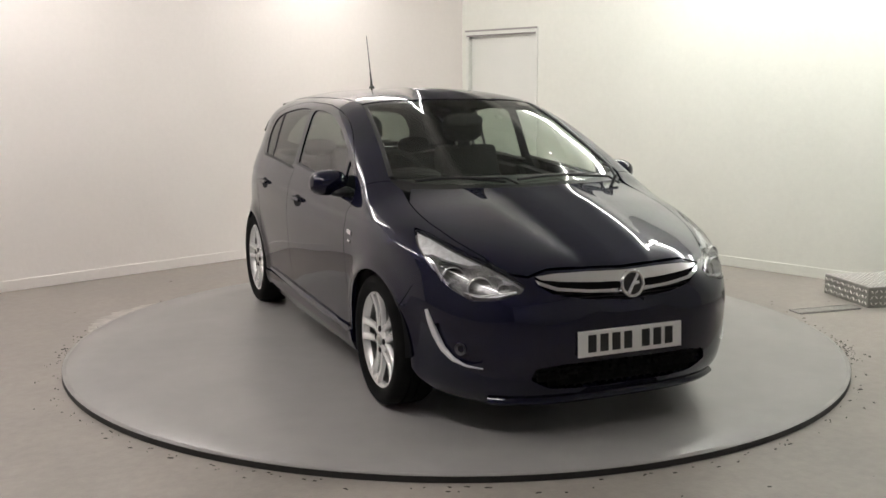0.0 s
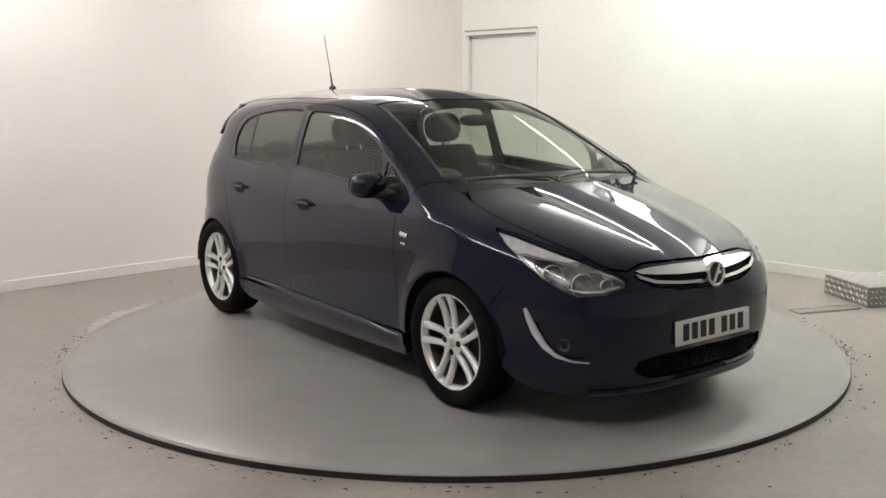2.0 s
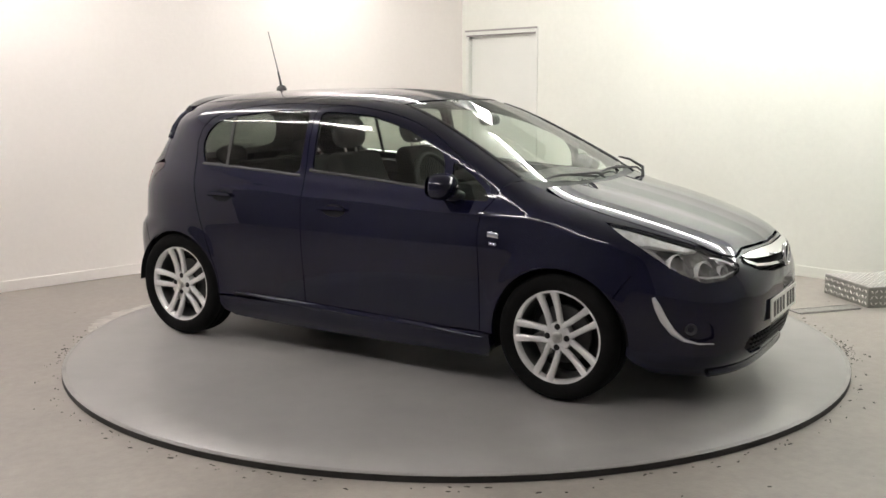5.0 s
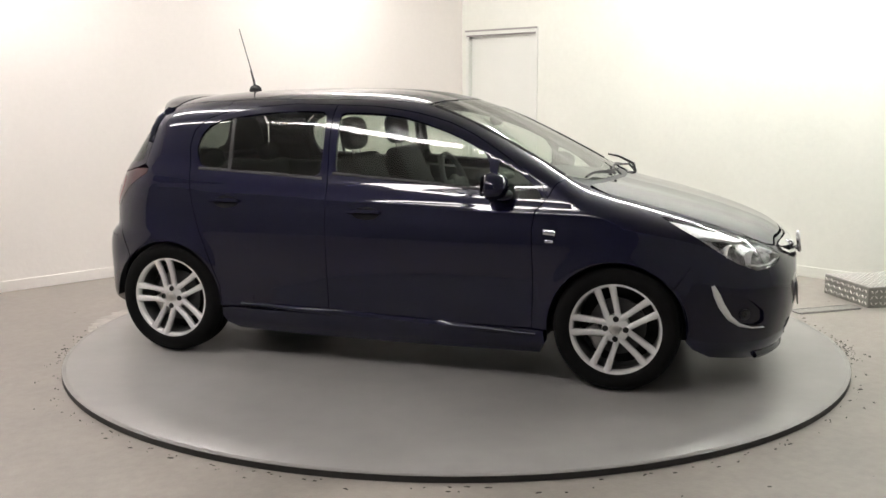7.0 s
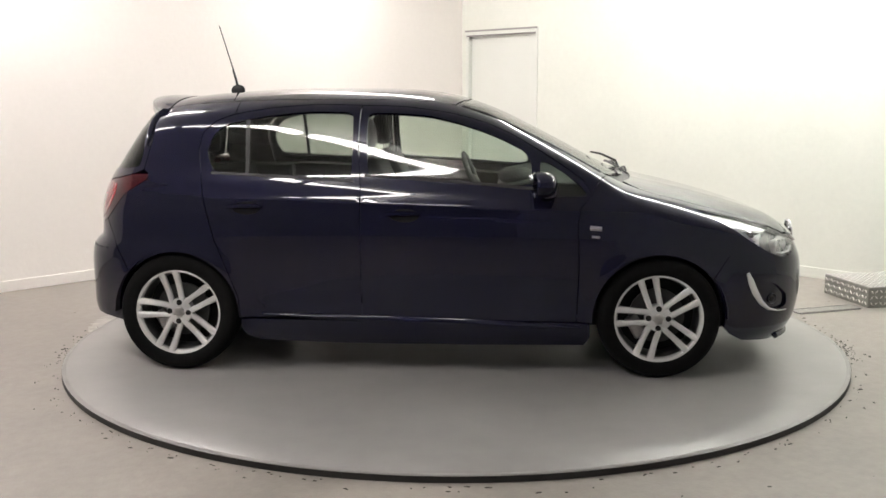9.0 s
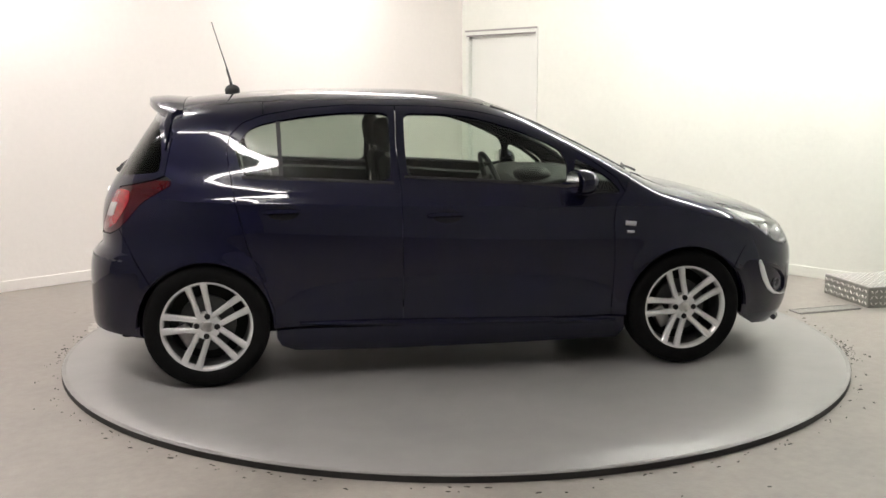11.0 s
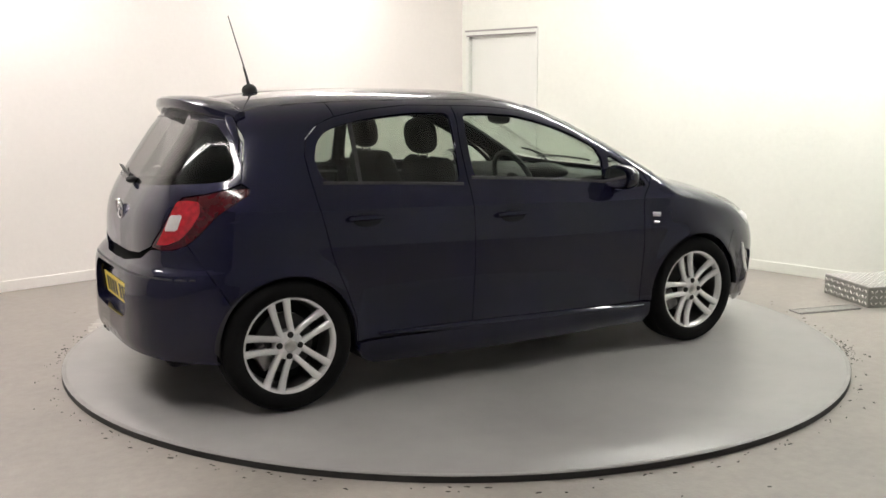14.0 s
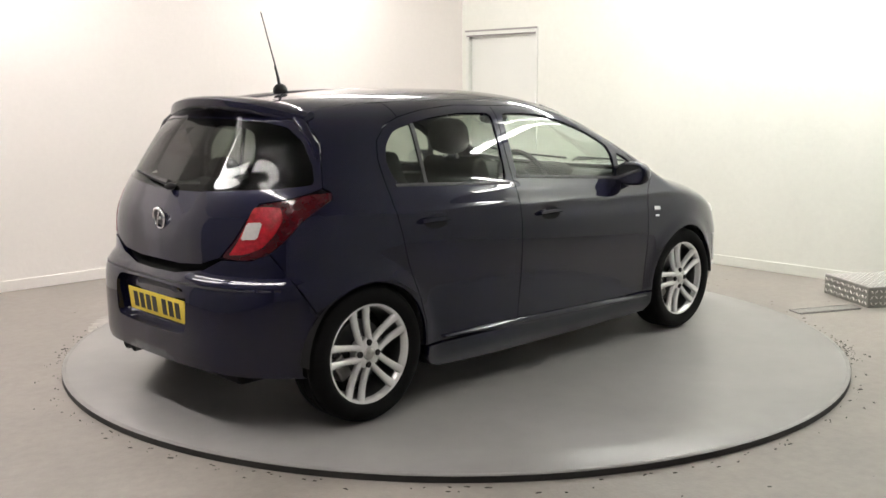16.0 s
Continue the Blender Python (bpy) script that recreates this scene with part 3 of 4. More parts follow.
# sunk black panel paints the shadow between tailgate and bumper
panel("gate_seal", "rear", both(RR([(0.0, 0.735), (0.2, 0.735), (0.4, 0.745), (0.51, 0.762), (0.42, 0.69), (0.2, 0.655), (0.0, 0.652)])), RUBBER, back, off=-0.036, depth=0, label="black panel for the shade in the gap under the tailgate")
panel("plate_recess", "rear", both(RECESS), PAINT, back, gap=-0.006, off=-0.052, depth=0)
REARGLASS = RR([(0.0, 1.345), (0.3, 1.342), (0.6, 1.335), (0.80, 1.315), (0.90, 1.25), (0.945, 1.15), (0.95, 1.075), (0.82, 1.062), (0.69, 1.055), (0.45, 1.040), (0.24, 1.028), (0.0, 1.022)])
gate_out = RR([(0.0, 1.385), (0.4, 1.38), (0.7, 1.37), (0.84, 1.345), (0.93, 1.30), (0.985, 1.24), (0.99, 1.06), (0.93, 1.038), (0.82, 1.016), (0.70, 0.999), (0.65, 0.940), (0.586, 0.844),
               (0.51, 0.765), (0.38, 0.725), (0.2, 0.71), (0.0, 0.71)])
gate = panel("tailgate", "rear", both(gate_out), PAINT, car, [both(REARGLASS)])
FRIT = RR([(0.0, 1.318), (0.3, 1.315), (0.48, 1.308), (0.57, 1.290), (0.61, 1.24), (0.625, 1.16), (0.61, 1.105), (0.54, 1.085), (0.45, 1.075), (0.24, 1.062), (0.0, 1.056)])
panel("glass_border", "rear", both(REARGLASS), RUBBER, gate, [both(FRIT)], gap=0.002, off=-0.008, depth=0, soft=1)
panel("rear_window", "rear", both(REARGLASS), GLASS_REAR, gate, gap=-0.004, off=-0.003, depth=0, soft=1)
for left in (False, True):
    lens = panel("headlamp", "front", FR(LAMP), LENS, car, depth=0, soft=1, left=left, label="clear headlamp lens over a bright reflector")
    tail = panel("tail_lamp", "rear", RR(TAILLAMP), RED, car, depth=0.03, soft=1, left=left, label="red tail lamp with a clear reversing light")
    panel("bright_lens", "rear", RR([(0.672, 0.985), (0.74, 0.990), (0.80, 0.985), (0.812, 0.935), (0.775, 0.87), (0.72, 0.815), (0.64, 0.785), (0.555, 0.778), (0.60, 0.835), (0.635, 0.90)]), RED_BRIGHT, tail,
          off=0.0015, depth=0.003, cell=0.02, soft=2, left=left, label="bright red lens")
    panel("reversing_light", "rear", RR([(0.648, 0.922), (0.722, 0.926), (0.700, 0.852), (0.618, 0.846)]), CLEARLAMP, tail, off=0.004, depth=0.004, cell=0.02, soft=1, left=left)


# ---- wheels ----
def wheel(x, y, side, turn):
    """side: -1 with the outer face towards -y."""
    lip = lathe([(0.216, 0.004), (0.228, 0.0), (0.229, 0.006), (0.217, 0.014), (0.211, 0.024), (0.208, 0.034)], 64)
    rim = smooth(part("wheel", lip, ALLOY, car, "silver ten-spoke alloy wheel"))
    rim.matrix_basis = pose(x, y, 0.312, 0, 0, 0 if side < 0 else 180)
    tyre = lathe([(0.222, 0.006), (0.232, -0.006), (0.245, -0.013), (0.268, -0.017), (0.288, -0.013), (0.301, -0.002), (0.309, 0.012), (0.312, 0.035), (0.312, 0.045), (0.306, 0.047), (0.306, 0.053),
                  (0.3125, 0.055), (0.3125, 0.09), (0.306, 0.092), (0.306, 0.098), (0.3125, 0.1), (0.3125, 0.14), (0.309, 0.165), (0.29, 0.195), (0.25, 0.205), (0.222, 0.2)], 72)
    smooth(part("tyre", tyre, RUBBER, rim, "black rubber tyre"), 30)
    # barrel darker than the lip: shade put into its colour
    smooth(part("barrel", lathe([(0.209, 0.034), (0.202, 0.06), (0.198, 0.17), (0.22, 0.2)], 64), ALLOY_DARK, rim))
    for k in range(5):
        for q in (-1, 1):
            bm = bmesh.new()
            secs = []
            for i in range(9):
                u = i / 8
                rad = 0.045 + (0.216 - 0.045) * u
                lat = q * (0.027 + 0.012 * u ** 1.2)
                half = 0.0130 + 0.002 * (2 * u - 1) ** 2 + 0.004 * u
                face = 0.012 - 0.010 * u + 0.010 * math.sin(math.pi * u)
                th = 0.022
                a = radians(turn + 72 * k)
                ca, sa = math.cos(a), math.sin(a)
                loop = []
                for dl, dy in ((-half, th), (-half, 0.006), (-half * 0.6, 0.0), (half * 0.6, 0.0), (half, 0.006), (half, th)):
                    lx, lz = rad, lat + dl
                    loop.append(bm.verts.new((ca * lx - sa * lz, face + dy, sa * lx + ca * lz)))
                secs.append(loop)
            for A, B in zip(secs, secs[1:]):
                for i in range(6):
                    bm.faces.new((A[i], A[(i + 1) % 6], B[(i + 1) % 6], B[i]))
            bm.faces.new(secs[0])
            bm.faces.new(secs[-1][::-1])
            bmesh.ops.recalc_face_normals(bm, faces=bm.faces)
            smooth(part("spoke", bm, ALLOY, rim), 50)
    smooth(part("hub", lathe([(0.0, 0.006), (0.028, 0.006), (0.031, 0.010), (0.050, 0.013), (0.068, 0.018), (0.072, 0.03), (0.072, 0.06), (0.0, 0.06)], 40), ALLOY, rim))
    smooth(part("centre_cap", lathe([(0.0, 0.000), (0.022, 0.001), (0.026, 0.004), (0.027, 0.012)], 28), STEEL, rim))
    for k in range(4):
        a = radians(turn + 45 + 90 * k + 28)
        bolt = lathe([(0.0, 0.005), (0.010, 0.005), (0.0145, 0.009), (0.0155, 0.022)], 14)
        part("wheel_bolt", move(bolt, pose(0.05 * math.cos(a), 0.0, 0.05 * math.sin(a))), GAP, rim)
    smooth(part("brake_disc", lathe([(0.06, 0.085), (0.142, 0.085), (0.142, 0.105), (0.06, 0.105)], 40), ALLOY_DARK, rim))
    part("caliper", move(box(0.085, 0.155, 0.07, 0.13, -0.06, 0.06, 0.012), pose(0, 0, 0, 0, 150, 0)), STEEL, rim)
    # added near-black disc stands for the shade behind the spokes
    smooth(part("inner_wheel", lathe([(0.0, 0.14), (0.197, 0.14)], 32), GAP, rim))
    return rim


for sgn in (-1, 1):
    wheel(1.2555, sgn * 0.832, sgn, 106)
    wheel(-1.2555, sgn * 0.826, sgn, 103)
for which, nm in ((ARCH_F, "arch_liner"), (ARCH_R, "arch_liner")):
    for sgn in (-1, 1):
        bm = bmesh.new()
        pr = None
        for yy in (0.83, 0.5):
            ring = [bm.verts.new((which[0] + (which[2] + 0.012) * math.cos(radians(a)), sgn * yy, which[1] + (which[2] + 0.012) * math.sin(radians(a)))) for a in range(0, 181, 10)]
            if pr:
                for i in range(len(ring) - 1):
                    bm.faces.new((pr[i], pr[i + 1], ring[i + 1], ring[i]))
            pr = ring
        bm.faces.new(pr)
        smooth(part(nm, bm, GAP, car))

# ---- floor pan and cabin ----
part("floor_pan", box(-1.72, 1.9, -0.49, 0.49, 0.19, 0.34, 0.02), GAP, car)
part("floor_pan", box(-0.86, 0.86, -0.79, 0.79, 0.17, 0.30, 0.02), GAP, car)
part("bulkhead", box(0.82, 0.9, -0.72, 0.72, 0.3, 0.90, 0.01), GAP, car)


def motions():
    rows, rows2 = [], []
    for i in range(33):
        sec = i * 0.5
        a = -65.706 + 6.9145 * sec
        rows.append((sec, pose(0, 0, 0, 0, 0, a) @ pose(CAR_X, CAR_Y, 0)))
        rows2.append((sec, pose(0, 0, 0, 0, 0, a)))
    walk(car, rows)
    walk(turntable, rows2)


# ---- small parts of the car ----
def on_skin(kind, a, b, off=0.0):
    p = {"s": s, "t": t, "f": f, "r": r}[kind](a, b)
    n = normals(p[None])[0]
    return Vector(p + n * off), Vector(n)


def strip(name, kind, pts, width, material, parent, off=0.006, thick=0.006, label="", left=False, crown=0.6):
    """A raised rounded ribbon along skin points."""
    bm = bmesh.new()
    P = [on_skin(kind, *p) for p in pts]
    rows = []
    for i, (p, n) in enumerate(P):
        d = (P[min(i + 1, len(P) - 1)][0] - P[max(i - 1, 0)][0]).normalized()
        w = n.cross(d).normalized()
        h = width[i] / 2 if isinstance(width, (list, tuple)) else width / 2
        loop = []
        for a, b in ((-1, -thick), (-1, off * 0.5), (-crown, off), (crown, off), (1, off * 0.5), (1, -thick)):
            q = p + w * (a * h) + n * b
            loop.append(bm.verts.new((q.x, -q.y if left else q.y, q.z)))
        rows.append(loop)
    for A, B in zip(rows, rows[1:]):
        for i in range(6):
            bm.faces.new((A[i], A[(i + 1) % 6], B[(i + 1) % 6], B[i]))
    bm.faces.new(rows[0])
    bm.faces.new(rows[-1][::-1])
    bmesh.ops.recalc_face_normals(bm, faces=bm.faces)
    return smooth(part(name, bm, material, parent, label), 50)


def flip(bm, left):
    if left:
        move(bm, Matrix.Diagonal((1, -1, 1, 1)))
        bmesh.ops.reverse_faces(bm, faces=bm.faces)
    return bm


def frame_on(kind, a, b, off):
    """A pose whose x runs out of the skin."""
    p, n = on_skin(kind, a, b, off)
    return Matrix.Translation(p) @ n.to_track_quat("X", "Z").to_matrix().to_4x4()


def blob(rx, ry, rz, bm=None, u=24, v=14, power=1.0):
    bm = bm or bmesh.new()
    bmesh.ops.create_uvsphere(bm, u_segments=u, v_segments=v, radius=1)
    for vert in bm.verts:
        c = vert.co
        vert.co = Vector([math.copysign(abs(q) ** power, q) * k for q, k in zip(c, (rx, ry, rz))])
    return bm


doors = {}
for ob in car.children:
    doors.setdefault(ob.name.split(".")[0], []).append(ob)

for left, df, dr in zip((False, True), doors["front_door"], doors["rear_door"]):
    # handles over flat near-black ellipses that paint the shade of their cups
    for door_ob, x, z in ((df, -0.045, 0.838), (dr, -0.865, 0.872)):
        cup = [s(x + 0.075 * math.cos(a), z + 0.034 * math.sin(a)) for a in np.linspace(0, 2 * math.pi, 20, endpoint=False)]
        panel("handle_cup", "radial", cup, GAP, door_ob, gap=0.0, off=0.0012, depth=0, cell=0.02, left=left)
        bar = [(x - 0.10, z + 0.004), (x - 0.08, z + 0.006), (x - 0.04, z + 0.008), (x, z + 0.008), (x + 0.04, z + 0.008), (x + 0.08, z + 0.005)]
        strip("door_handle", "s", bar, [0.018, 0.026, 0.028, 0.028, 0.026, 0.016], PAINT, door_ob, off=0.026, thick=-0.008, left=left)
    # lower window weatherstrips
    strip("window_seal", "s", [(-0.255, 1.038), (-0.05, 1.024), (0.19, 1.008), (0.42, 0.990), (0.61, 0.974)], 0.016, BLACK, df, off=0.003, left=left)
    strip("window_seal", "s", [(-1.06, 1.048), (-0.9, 1.041), (-0.6, 1.026), (-0.31, 1.009)], 0.016, BLACK, dr, off=0.003, left=left)
    # mirror
    arm = flip(move(blob(0.05, 0.07, 0.028), pose(0.68, -0.81, 0.955)), left)
    base = smooth(part("mirror_arm", arm, BLACK, df))
    shell = blob(0.080, 0.098, 0.066, u=32, v=20, power=0.82)
    for v in shell.verts:
        if v.co.x < -0.03:
            v.co.x = -0.03 - (-0.03 - v.co.x) * 0.12
        v.co.z += 0.02 * v.co.y * 1.2
    smooth(part("mirror_shell", flip(move(shell, pose(0.645, -0.875, 1.003, 0, 0, 8)), left), PAINT, df, "body-coloured mirror housing"), 60)
    gl = bmesh.new()
    bmesh.ops.create_circle(gl, cap_ends=True, segments=24, radius=1)
    for v in gl.verts:
        x, y = v.co.x, v.co.y
        v.co = Vector((0, math.copysign(abs(x) ** 0.7, x) * 0.082, math.copysign(abs(y) ** 0.7, y) * 0.052))
    part("mirror_glass", flip(move(gl, pose(0.598, -0.880, 1.003, 0, 0, 4)), left), CHROME, df, "silvered mirror glass")
    # chrome marker on the wing
    wing_ob = doors["front_wing"][1 if left else 0]
    strip("side_badge", "s", [(0.895, 0.783), (0.927, 0.780), (0.955, 0.777)], 0.024, CHROME, wing_ob, off=0.004, left=left, label="small chrome badge")
    strip("side_badge", "s", [(0.905, 0.738), (0.945, 0.735)], 0.013, CHROME, wing_ob, off=0.004, left=left)
    # black edge along the windscreen
    strip("screen_trim", "t", [(0.24, -0.528), (0.35, -0.546), (0.5, -0.569), (0.7, -0.599), (0.85, -0.626), (0.96, -0.646)], 0.022, BLACK, car, off=0.005, left=left)
    # roof ditch strip
    strip("roof_strip", "t", [(-1.34, -0.522), (-1.15, -0.545), (-0.95, -0.553), (-0.6, -0.560), (-0.2, -0.556), (0.05, -0.545), (0.2, -0.531)], 0.014, BLACK, car, off=0.002, left=left)
    # fog pocket with a chrome blade
    pk = POCKET
    panel("fog_pocket", "front", pk, PAINT, front, gap=-0.004, off=-0.014, depth=0, left=left)
    strip("fog_blade", "f", [(0.905, 0.545), (0.885, 0.50), (0.858, 0.445), (0.815, 0.385), (0.765, 0.348), (0.70, 0.330), (0.63, 0.327)], [0.016, 0.032, 0.034, 0.027, 0.017, 0.008, 0.004],
          ALLOY, front, off=0.008, left=left, label="satin silver blade")
    fog = lathe([(0.0, 0.008), (0.014, 0.005), (0.024, 0.0), (0.027, -0.004), (0.027, 0.02)], 24)
    m = frame_on("f", 0.735, 0.395, -0.010) @ pose(0, 0, 0, 0, 0, 90)
    smooth(part("fog_lamp", flip(move(fog, m), left), ALLOY_DARK, front))
    # headlamp insides
    lamp_ob = doors["headlamp"][1 if left else 0]
    panel("lamp_bezel", "front", FR(LAMP), LAMP_HOUSING, lamp_ob, gap=-0.004, off=-0.034, depth=0, soft=1, left=left, label="dark silvered lamp housing blotched with painted glints")
    panel("indicator", "front", FR([(1.10, 0.856), (0.99, 0.838), (0.88, 0.812), (0.76, 0.780), (0.66, 0.750), (0.72, 0.745), (0.82, 0.758), (0.92, 0.776), (0.96, 0.772), (0.885, 0.715), (0.93, 0.752), (1.02, 0.805)]),
          REFLECTOR, lamp_ob, gap=0.003, off=-0.012, depth=0.02, cell=0.02, left=left, label="bright silvered indicator panel")
    # flat near-black patch paints the shade of a hollow in the lamp
    panel("lamp_recess", "front", FR([(0.87, 0.762), (0.80, 0.757), (0.74, 0.742), (0.76, 0.728), (0.83, 0.722), (0.88, 0.742)]), GAP, lamp_ob, gap=0.0, off=-0.020, depth=0, cell=0.02, soft=2, left=left)
    for a, z, rad in ((0.80, 0.700, 0.050), (0.665, 0.672, 0.050), (0.555, 0.672, 0.028)):
        bowl = lathe([(rad, -0.022), (rad * 1.05, -0.018), (rad * 0.95, 0.0), (rad * 0.7, 0.022), (rad * 0.35, 0.035), (0.0, 0.038)], 28)
        p, n = on_skin("f", a, z, -0.042)
        m = Matrix.Translation(p) @ Vector((0.93, -0.35, 0.0)).normalized().to_track_quat("X", "Z").to_matrix().to_4x4() @ pose(0, 0, 0, 0, 0, 90)
        smooth(part("lamp_bowl", flip(move(bowl, m), left), REFLECTOR, lamp_ob), 60)
        bulb = move(blob(rad * 0.28, rad * 0.28, rad * 0.28, u=14, v=10), m @ pose(0, 0.012, 0))
        smooth(part("bulb", flip(bulb, left), CHROME if rad > 0.04 else AMBER, lamp_ob))
    strip("lamp_blade", "f", [(0.62, 0.715), (0.57, 0.705), (0.52, 0.688), (0.485, 0.668)], [0.006, 0.012, 0.012, 0.006], CHROME, lamp_ob, off=-0.010, thick=0.03, left=left)
    strip("lamp_blade", "f", [(0.72, 0.640), (0.66, 0.630), (0.58, 0.634), (0.50, 0.652)], [0.006, 0.012, 0.012, 0.006], REFLECTOR, lamp_ob, off=-0.012, thick=0.03, left=left)
    strip("lamp_blade", "f", [(0.96, 0.770), (0.90, 0.745), (0.85, 0.70), (0.80, 0.665)], [0.012, 0.016, 0.014, 0.01], CHROME, lamp_ob, off=-0.012, thick=0.03, left=left)
    # door linings
    panel("door_trim", "radial", S([(0.80, 0.33), (0.80, 0.90), (0.60, 0.955), (-0.23, 1.02), (-0.24, 0.33)]), TRIM, df, off=-0.075, depth=0.03, left=left)
    panel("door_trim", "radial", S([(-0.30, 0.33), (-0.31, 1.005), (-0.80, 1.03), (-1.02, 1.03), (-0.96, 0.6), (-0.9, 0.33)]), TRIM, dr, off=-0.075, depth=0.03, left=left)

# front: chrome grille bars, badge, intake mesh, plate
# near-black sheets here and behind the intake paint the openings' shade
panel("grille_back", "front", both(GRILLE), GAP, front, gap=-0.006, off=-0.034, depth=0)
panel("grille_bar", "front", both(FR([(0.0, 0.708), (0.2, 0.712), (0.34, 0.710), (0.424, 0.701), (0.40, 0.689), (0.32, 0.681), (0.2, 0.674), (0.0, 0.667)])), CHROME, front, gap=0.0, off=0.010, depth=0.04, label="polished chrome grille bar")
panel("grille_bar", "front", both(FR([(0.0, 0.641), (0.2, 0.648), (0.33, 0.660), (0.405, 0.682), (0.425, 0.690), (0.412, 0.672), (0.34, 0.649), (0.2, 0.636), (0.0, 0.629)])), CHROME, front, gap=0.0, off=0.010, depth=0.03, cell=0.02)
for z in (0.608, 0.622, 0.636):
    w = 0.20 if z < 0.61 else 0.28 if z < 0.63 else 0.34
    strip("grille_slat", "f", [(a, z + 0.05 * a * a) for a in np.linspace(-w, w, 15)], 0.005, BLACK, front, off=-0.016, thick=0.02)
panel("intake_back", "front", both(INTAKE), GAP, front, gap=-0.006, off=-0.036, depth=0)
for z in (0.245, 0.27, 0.295, 0.32):
    w = 0.36 if z < 0.25 else 0.41
    strip("intake_slat", "f", [(a, z) for a in np.linspace(-w, w, 15)], 0.007, BLACK, front, off=-0.012, thick=0.03)
for a in np.linspace(-0.36, 0.36, 19):
    strip("intake_slat", "f", [(a, 0.23), (a, 0.28), (a, 0.34)], 0.006, BLACK, front, off=-0.014, thick=0.03)
strip("bumper_lip", "f", [(a, 0.178) for a in np.linspace(-0.62, 0.62, 25)], 0.03, PAINT, front, off=0.022, thick=0.01)


def roundel(parent, m, rad):
    """A plain chrome ring with a slanted bar."""
    ring = bmesh.new()
    n, k = 36, 10
    rows = [[ring.verts.new(((0.010 * math.cos(2 * math.pi * j / k)), (rad + 0.16 * rad * math.sin(2 * math.pi * j / k)) * math.cos(2 * math.pi * i / n),
                             (rad + 0.16 * rad * math.sin(2 * math.pi * j / k)) * math.sin(2 * math.pi * i / n))) for j in range(k)] for i in range(n)]
    for i in range(n):
        for j in range(k):
            ring.faces.new((rows[i][j], rows[(i + 1) % n][j], rows[(i + 1) % n][(j + 1) % k], rows[i][(j + 1) % k]))
    bmesh.ops.recalc_face_normals(ring, faces=ring.faces)
    ob = smooth(part("badge", move(ring, m), CHROME, parent, "round chrome badge"))
    disc = lathe([(0.0, -0.004), (rad, -0.002)], 30)
    part("badge_field", move(disc, m @ pose(0, 0, 0, 0, 0, 90)), BLACK, parent)
    part("badge_bar", move(box(-0.004, 0.010, -rad * 0.9, rad * 0.9, -rad * 0.16, rad * 0.16, 0.003), m @ pose(0, 0, 0, 58, 0, 0)), CHROME, parent)
    part("badge_bar", move(box(-0.004, 0.009, -rad * 0.1, rad * 0.6, -rad * 0.15, rad * 0.15, 0.003), m @ pose(0, 0, 0, 8, 0, 0)), CHROME, parent)
    return ob


roundel(front, pose(2.106, 0, 0.668, 0, -8, 0), 0.052)
roundel(gate, pose(-1.806, 0, 0.897, 0, 8, 180), 0.046)


def number_plate(parent, m, material, label):
    """A reflective plate with plain dark bars where the characters stand; its face looks along +x."""
    ob = part("number_plate", move(box(0, 0.006, -0.26, 0.26, -0.0555, 0.0555, 0.003), m), material, parent, label)
    at = -0.212
    for i in range(7):
        part("character_bar", move(box(0.0055, 0.0075, at, at + 0.040, -0.037, 0.037), m), INK, ob)
        at += 0.059 if i != 3 else 0.089
    return ob


number_plate(front, pose(2.103, 0, 0.428, 0, -3, 0), PLATE_WHITE, "white number plate with dark bars")
number_plate(back, pose(-1.836, 0.0, 0.500, 0, 6, 180), PLATE_YELLOW, "yellow number plate with dark bars")

# rear: spoiler, wiper, exhaust, lower valance, reflectors
bm = bmesh.new()
rows = []
for i in range(25):
    y = -0.575 + 1.15 * i / 24
    q = abs(y) / 0.575
    x0 = -1.36 + 0.01 * q
    top0 = float(t(x0, max(-0.54, min(0.54, y)))[2]) + 0.004
    xr = -1.562 + 0.16 * q ** 2.4
    zr = 1.440 - 0.075 * q ** 2.2
    prof = [(x0, top0 - 0.03), (x0, top0), ((x0 + xr) / 2, (top0 + zr) / 2 + 0.008), (xr + 0.02, zr + 0.003), (xr + 0.002, zr - 0.006), (xr - 0.002, zr - 0.035), (xr + 0.012, zr - 0.055), (xr + 0.10 - 0.06 * q, zr - 0.07)]
    rows.append([bm.verts.new((px_, y, pz_)) for px_, pz_ in prof])
for A, B in zip(rows, rows[1:]):
    for i in range(8):
        bm.faces.new((A[i], B[i], B[(i + 1) % 8], A[(i + 1) % 8]))
bm.faces.new(rows[0])
bm.faces.new(rows[-1][::-1])
bmesh.ops.recalc_face_normals(bm, faces=bm.faces)
smooth(part("roof_spoiler", bm, PAINT, car, "navy roof spoiler over the rear window"), 45)
for left in (False, True):
    strip("spoiler_fin", "r", [(0.84, 1.365), (0.90, 1.31), (0.945, 1.25), (0.965, 1.18)], [0.05, 0.045, 0.03, 0.008], PAINT, gate, off=0.018, left=left)
strip("rear_wiper", "r", [(-0.02, 1.040), (-0.15, 1.046), (-0.30, 1.058), (-0.45, 1.072)], [0.03, 0.018, 0.014, 0.010], BLACK, gate, off=0.034, thick=-0.012)
smooth(part("wiper_pivot", move(blob(0.03, 0.018, 0.018), pose(-1.742, 0.0, 1.038)), BLACK, gate))
